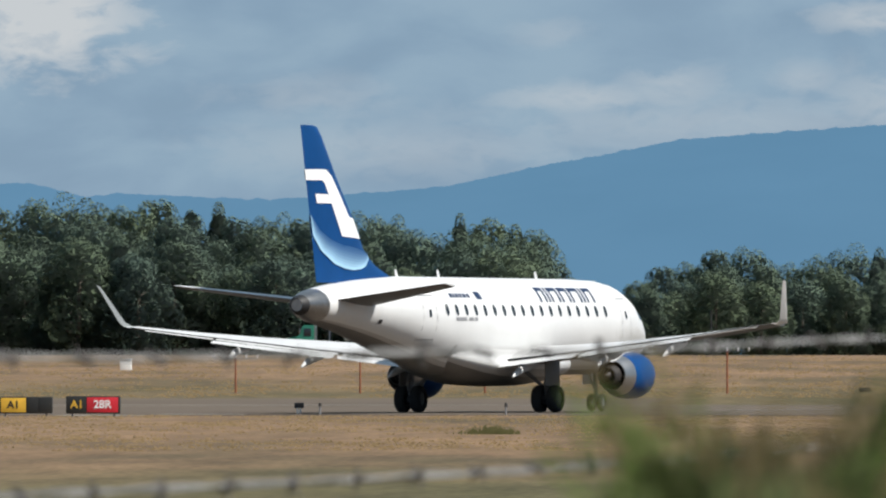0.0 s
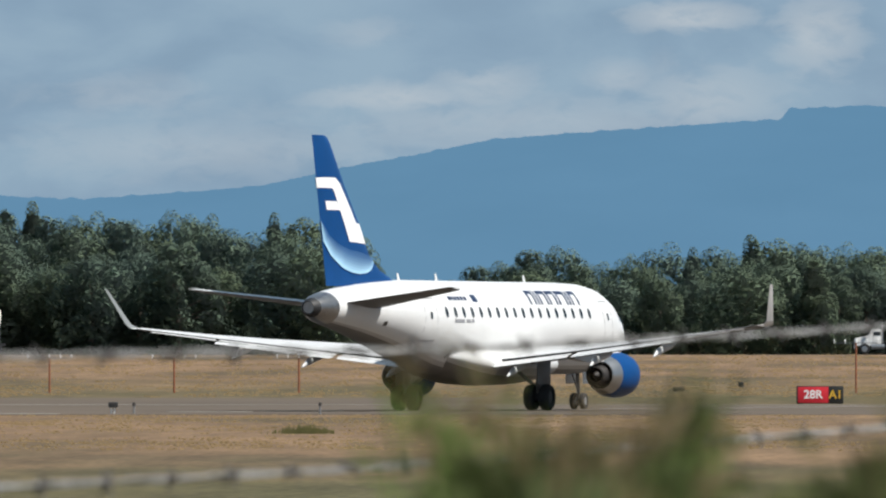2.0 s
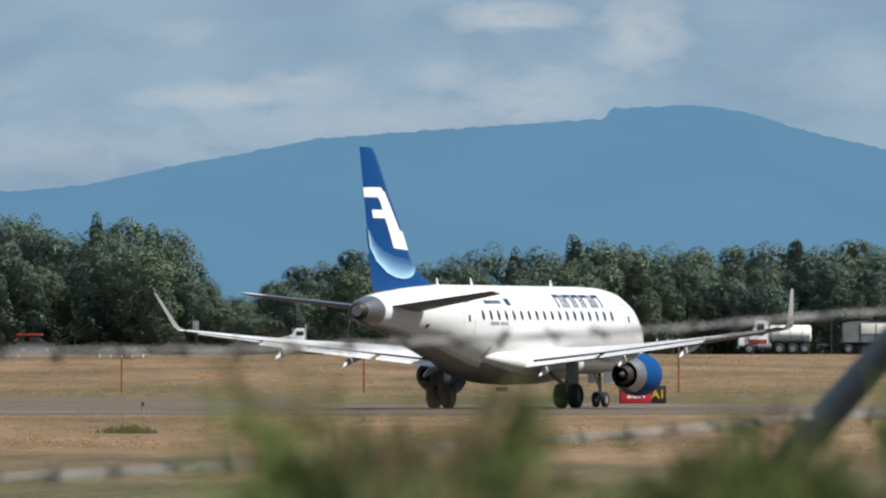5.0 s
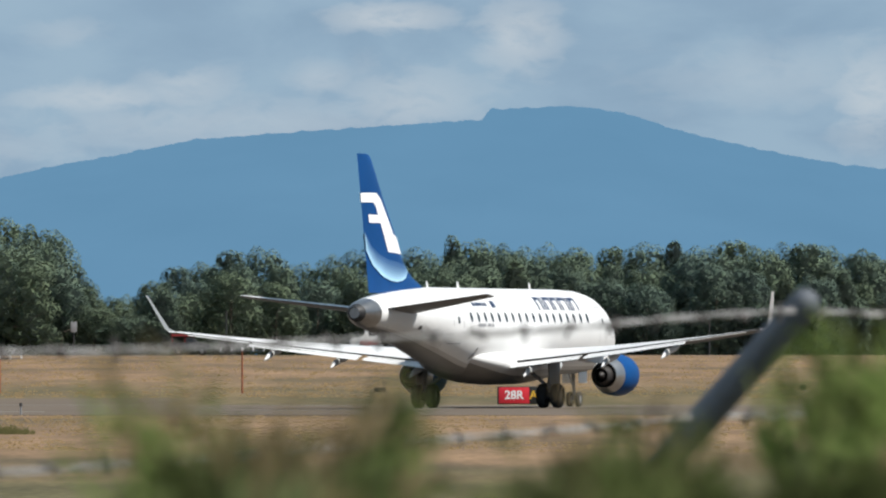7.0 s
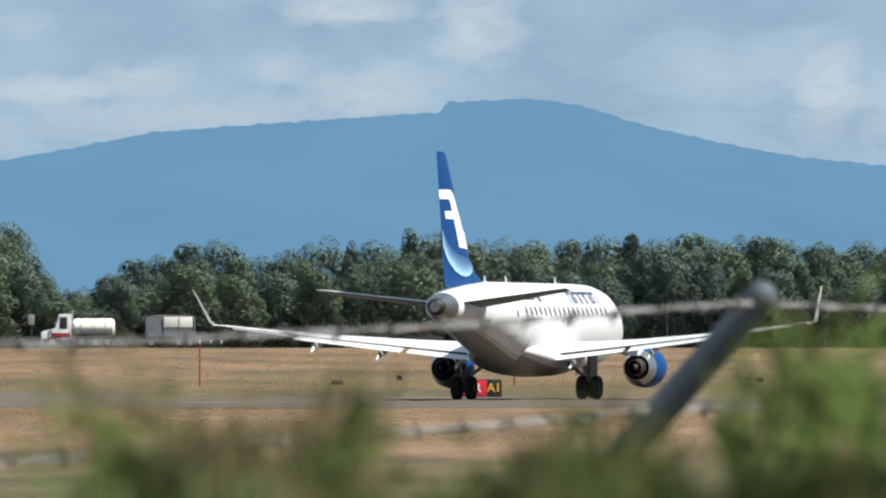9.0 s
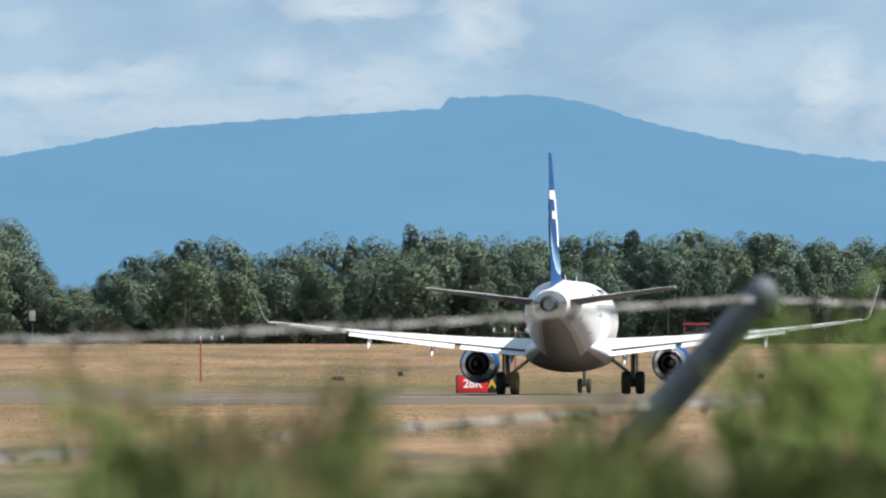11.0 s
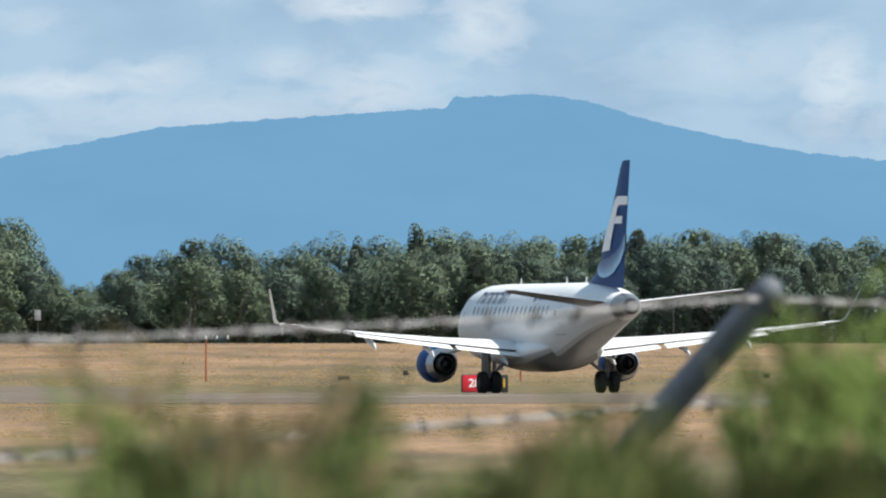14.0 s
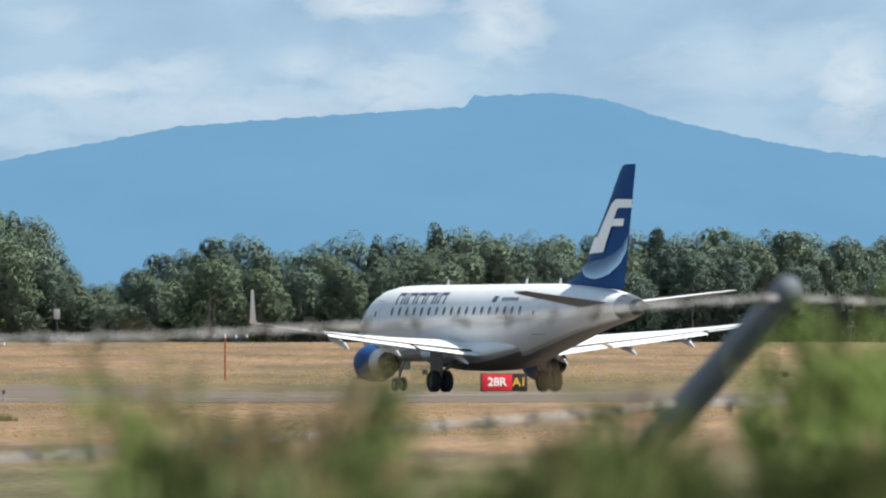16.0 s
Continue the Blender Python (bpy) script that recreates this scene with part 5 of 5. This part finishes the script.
def make_weeds():
    rnd = random.Random(5)
    lush = "leafy green weed with narrow upright leaves by the fence"
    dark = "dense olive weed by the fence, darkened for inner shade"
    dry = "half-dried brownish weed stalk by the fence"
    # the fan-shaped clump: a low heart, its shade put into dark leaves
    for i in range(8):
        b = -25.2 + 1.1 * i + rnd.uniform(-0.4, 0.4)
        rise = 0.013 * math.exp(-((b + 20.8) / 3.0) ** 2)
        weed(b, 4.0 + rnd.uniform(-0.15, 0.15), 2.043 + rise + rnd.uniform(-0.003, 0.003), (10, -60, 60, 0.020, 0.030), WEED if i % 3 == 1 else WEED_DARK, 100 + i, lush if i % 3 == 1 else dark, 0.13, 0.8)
    # its light arm, which leans away from the post, with thin tips above it
    for i, (b, root, lean, tall) in enumerate(((-26.4, 2.046, -34, 0.036), (-27.8, 2.053, -30, 0.036), (-29.2, 2.061, -24, 0.034), (-27.2, 2.042, -24, 0.036))):
        weed(b, 4.0 + 0.05 * i, root + 0.004, (10, lean - 9, lean + 9, tall, tall), WEED_BRIGHT if i < 3 else WEED, 110 + i, lush, 0.10, 0.9)
    for i, (b, root, lean) in enumerate(((-31.6, 2.050, -14), (-30.4, 2.060, -20), (-33.6, 2.046, -8), (-28.2, 2.056, -6), (-26.4, 2.056, -12), (-25.0, 2.052, 0))):
        weed(b, 4.0, root + 0.005, (6, lean - 14, lean + 14, 0.042, 0.038), WEED_BRIGHT if i % 3 else WEED_DRY, 140 + i, lush if i % 3 else dry, 0.06, 0.85)
    # its dark arm, which leans towards the post, shoot above shoot
    for i, (b, root) in enumerate(((-15.6, 2.042), (-14.2, 2.050), (-12.6, 2.058), (-11.0, 2.066))):
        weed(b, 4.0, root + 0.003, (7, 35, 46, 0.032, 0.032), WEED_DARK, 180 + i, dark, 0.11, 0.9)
    # green growth at its foot, and thin tips beyond
    for i, b in enumerate((-17.0, -14.0, -11.6, -9.4, -7.0)):
        weed(b, 4.0 + rnd.uniform(-0.2, 0.2), 2.040 + rnd.uniform(-0.004, 0.004), (9, -10, 46, 0.024, 0.032), WEED if i > 1 else WEED_DARK, 120 + i, lush if i > 1 else dark, 0.10, 0.8)
    for i, b in enumerate((-13.0, -10.4, -8.4, -6.6)):
        weed(b, 4.0 + rnd.uniform(-0.2, 0.2), 2.058 + rnd.uniform(-0.004, 0.004), (6, 0, 40, 0.036, 0.040), WEED_BRIGHT if i % 2 else WEED_DRY, 190 + i, lush if i % 2 else dry, 0.06, 0.8)
    # dry tips over the heart
    for i, (b, lean) in enumerate(((-23.6, -12), (-22.0, 4), (-20.2, -6), (-18.6, 10), (-17.0, 16), (-15.4, 6))):
        weed(b, 4.0 + rnd.uniform(-0.2, 0.2), 2.054, (4, lean - 12, lean + 12, 0.034, 0.030), WEED_DRY, 130 + i, dry, 0.07, 0.7)
    # single sprigs before the field
    for b, root, tall in ((8.6, 2.020, 0.062), (2.0, 2.014, 0.040), (13.5, 2.012, 0.046), (16.5, 2.014, 0.040), (21.5, 2.012, 0.038), (25.5, 2.012, 0.040)):
        weed(b, 4.0, root, (6, -16, 16, tall, tall * 0.7), WEED if rnd.random() > 0.3 else WEED_DRY, int(b * 10) + 7, lush, 0.10)
    # growth round the foot of the arm
    for i in range(11):
        b = 7.0 + i * 1.25 + rnd.uniform(-0.5, 0.5)
        weed(b, 4.0 + rnd.uniform(-0.3, 0.3), 2.016 + 0.0009 * i + rnd.uniform(-0.006, 0.006), (9, -34, 34, 0.054, 0.044), WEED if i % 2 else WEED_DARK, 600 + i, lush if i % 2 else dark, 0.12, 0.9)
    for i in range(9):
        b = 10.5 + i * 1.1 + rnd.uniform(-0.5, 0.5)
        weed(b, 4.0 + rnd.uniform(-0.2, 0.2), 2.018 + rnd.uniform(-0.008, 0.008), (9, -40, 40, 0.030, 0.034), WEED_DRY if i % 3 == 0 else WEED_DARK, 760 + i, dry if i % 3 == 0 else dark, 0.14, 0.8)
    for i in range(7):
        b = 2.0 + i * 2.9 + rnd.uniform(-0.9, 0.9)
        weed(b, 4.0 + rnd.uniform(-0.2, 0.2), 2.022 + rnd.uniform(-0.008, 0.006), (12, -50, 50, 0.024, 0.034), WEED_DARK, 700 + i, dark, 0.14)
    for i in range(9):
        weed(29.0 + i * 2.2 + rnd.uniform(-0.8, 0.8), 4.0, 2.030 + rnd.uniform(-0.010, 0.006), (12, -50, 50, 0.026, 0.036), WEED_DARK, 730 + i, dark, 0.14)
    for b, root, lean in ((11.0, 2.030, 1), (14.5, 2.034, -1), (18.0, 2.030, 1), (21.5, 2.024, -1)):
        weed(b, 3.9, root, (6, -12 + 14 * lean, 12 + 14 * lean, 0.044, 0.050), WEED, int(b * 10) + 3, lush, 0.085)
    # thin tips before the foot of the arm, and dark growth low behind them
    for i in range(9):
        weed(12.0 + 1.25 * i + rnd.uniform(-0.5, 0.5), 4.0 + rnd.uniform(-0.2, 0.2), 2.042 + rnd.uniform(-0.004, 0.004), (4, -26, 26, 0.038, 0.036),
             WEED_DRY if i % 3 == 0 else WEED, 800 + i, dry if i % 3 == 0 else lush, 0.06, 0.75)
    for i in range(9):
        weed(9.5 + 1.5 * i + rnd.uniform(-0.5, 0.5), 3.9, 2.033 + rnd.uniform(-0.004, 0.004), (12, -46, 46, 0.022, 0.028), WEED_DARK, 820 + i, dark, 0.15, 0.7)
    # the tall clump past the post
    for i in range(10):
        b = 31.2 + i * 0.85 + rnd.uniform(-0.4, 0.4)
        weed(b, 4.0 + rnd.uniform(-0.3, 0.3), 2.042 + rnd.uniform(-0.008, 0.008), (8, -22, 22, 0.060, 0.052), WEED_BRIGHT if i % 3 else WEED, 300 + i, lush, 0.10, 1.0)
    # its thin tips, which reach above the field
    for i in range(9):
        weed(29.8 + i * 1.35 + rnd.uniform(-0.5, 0.5), 4.0 + rnd.uniform(-0.3, 0.3), 2.066 + rnd.uniform(-0.006, 0.004), (8, -24, 24, 0.050, 0.046),
             WEED_BRIGHT if i % 3 else WEED, 360 + i, lush, 0.070, 0.95)
    # dark stems and dry leaves at its far side; the dark leaf colour holds shade
    for i in range(5):
        weed(38.4 + i * 1.1 + rnd.uniform(-0.4, 0.4), 4.0, 2.044 + rnd.uniform(-0.006, 0.006), (14, -40, 40, 0.024, 0.030), WEED_DARK if i else WEED_DRY, 380 + i, dark if i else dry, 0.15, 1.05)
    for i in range(4):
        weed(40.0 + rnd.uniform(-2, 5), 3.9, 2.036 + rnd.uniform(-0.008, 0.004), (16, -50, 50, 0.034, 0.036), WEED_DARK, 340 + i, dark, 0.17, 1.05)
    for b, root in ((39.0, 2.048), (41.0, 2.04), (15.0, 2.016), (27.5, 2.010)):
        weed(b, 3.8, root, (8, -40, 40, 0.022, 0.024), WEED_DRY, int(b * 10), dry, 0.2, 1.0)
    # the low edge of growth
    b = -36.0
    i = 0
    while b < 50:
        weed(b, rnd.uniform(3.8, 4.4), 2.012 + rnd.uniform(-0.006, 0.006), (9, -38, 38, 0.036, 0.030), WEED if rnd.random() > 0.25 else WEED_DARK, 500 + i, lush, 0.13)
        b += rnd.uniform(1.8, 3.0)
        i += 1


make_weeds()


# ---- grass tufts on the field ----
def grass_clump(b, y, width, h, seed):
    """A rough clump of taller grass."""
    rng = random.Random(seed)
    c = thing("grass_clump", "rough clump of greener tall grass in dry field", "grass", "grass clumps")
    c.matrix_basis = Matrix.Translation(place(b, y))
    bm = bmesh.new()
    for i in range(220):
        x = rng.gauss(0, width * 0.3)
        hh = h * rng.uniform(0.5, 1.0) * math.exp(-(x / width) ** 2 * 2)
        yy = rng.gauss(0, 0.3)
        v = [bm.verts.new(q) for q in ((x - 0.02, yy, -0.02), (x + 0.02, yy, -0.02), (x + rng.uniform(-0.4, 0.4) * hh, yy, hh))]
        bm.faces.new(v)
    tagged(part("grass", bm, GREENB, c, smooth=False), kind="stuff")


for i, (b, y, w, h) in enumerate(((-45.2, 272, 1.3, 0.30),)):
    grass_clump(b, y, w, h, 70 + i)


def field_tufts(name, label, y0, y1, count, h0, h1, seed):
    """Many small tufts of mown and standing dry grass."""
    rng = np.random.default_rng(seed)
    y = np.sqrt(rng.uniform(y0 ** 2, y1 ** 2, count))
    x = rng.uniform(-0.105, 0.055, count) * y
    keep = np.array([noise.noise(Vector((a * 0.16, c * 0.035, seed))) for a, c in zip(x, y)]) + rng.normal(scale=0.25, size=count) > -0.05
    x, y = x[keep], y[keep]
    verts, faces = [], []
    for a, c in zip(x, y):
        wide, high = rng.uniform(0.08, 0.40), rng.uniform(h0, h1)
        for k in range(6):
            px, py, pz = a + rng.uniform(-wide, wide), c + rng.uniform(-0.3, 0.3), ground_z(c) - 0.01
            i, lean, back = len(verts), rng.uniform(-1.2, 0.5) * high, rng.uniform(0.2, 1.6) * high
            verts += [(px - 0.05, py, pz), (px + 0.05, py, pz), (px + lean, py + back, pz + high * rng.uniform(0.6, 1.1))]
            faces.append((i, i + 1, i + 2))
    me = bpy.data.meshes.new(name)
    me.from_pydata(verts, [], faces)
    me.materials.append(STRAW)
    tagged(new(name, me), label, "grass", kind="stuff")


field_tufts("near_field_grass", "short mown straw-coloured grass tufts", 225, 350, 6500, 0.02, 0.07, 1)
field_tufts("island_grass", "dry grass tufts between the paved strips", 534, 600, 2600, 0.04, 0.13, 2)
field_tufts("slope_grass", "standing dry grass tufts on the levee slope", 600, 938, 6500, 0.05, 0.17, 3)


def pole(b, y, h, board):
    p = thing("sign_pole", "thin dark pole at the tree line", "pole", "poles at the tree line")
    p.matrix_basis = Matrix.Translation(place(b, y))
    bm = bmesh.new()
    tube(bm, (0, 0, -0.1), (0, 0, h), 0.06, 0.05, 8)
    part("shaft", bm, CHASSIS, p)
    if board:
        bm = bmesh.new()
        box(bm, -0.3, 0.3, -0.09, -0.06, h - 1.0, h, 0.02)
        part("board", bm, GEAR, p, "pale grey sign board")


for b, h, board in ((-24.4, 4.4, False), (-38.8, 3.4, True), (21.2, 4.2, False)):
    pole(b, 1010, h, board)


# ---- what moves ----
TAXI = [  # seconds, x, y, heading to the right of +y in degrees
    (0, -17.11, 369.21, 20.62), (0.5, -15.60, 373.23, 20.52), (1, -14.15, 377.17, 20.33), (1.5, -12.69, 381.09, 20.17),
    (2, -11.30, 384.90, 20.11), (2.5, -9.93, 388.61, 20.08), (3, -8.65, 392.16, 20.05), (3.5, -7.41, 395.59, 20.08),
    (4, -6.18, 398.97, 20.13), (6.5, -0.84, 413.81, 19.68), (7, 0.12, 416.53, 19.09), (7.5, 1.02, 419.22, 18.18),
    (8, 1.87, 421.92, 17.05), (8.5, 2.64, 424.61, 15.60), (9, 3.40, 427.40, 13.78), (11.5, 5.36, 441.96, 1.11),
    (12, 5.36, 444.40, -1.57), (12.5, 5.27, 446.79, -4.12), (13, 5.04, 449.12, -6.70), (13.5, 4.72, 451.42, -9.56),
    (14, 4.27, 453.71, -12.56), (14.5, 3.68, 456.02, -15.37), (15, 2.97, 458.37, -18.01), (15.5, 2.16, 460.72, -20.69),
    (16, 1.17, 463.14, -23.37)]


def motions():
    walk(airliner, [(t, pose(x, y, ground_z(y) + 0.015, 0, -0.25, -h)) for t, x, y, h in TAXI])
    ts = [r[0] for r in TAXI]
    gone = [0.0]
    for a, b in zip(TAXI, TAXI[1:]):
        gone.append(gone[-1] + math.hypot(b[1] - a[1], b[2] - a[2]))
    for w, r in WHEELS:
        at = w.location.copy()
        rows = []
        for i in range(0, 481, 1 if r < 0.4 else 2):
            t = i / 30
            rows.append((t, pose(*at, -math.degrees(float(np.interp(t, ts, gone)) / r), 0, 0)))
        walk(w, rows)
    walk(pickup, [(t, pose(x, 955.3, ground_z(955.3) + 0.03, 0, 0, 180)) for t, x in ((0, -114.0), (4, -64.0), (8, -14.1), (12, 35.8), (16, 85.7))])
    for v, x in TRAFFIC:
        walk(v, [(t, pose(x + ROAD_SPEED * t, ROAD_Y, ground_z(ROAD_Y) + 0.03)) for t in (0, 4, 8, 12, 16)])


motions()
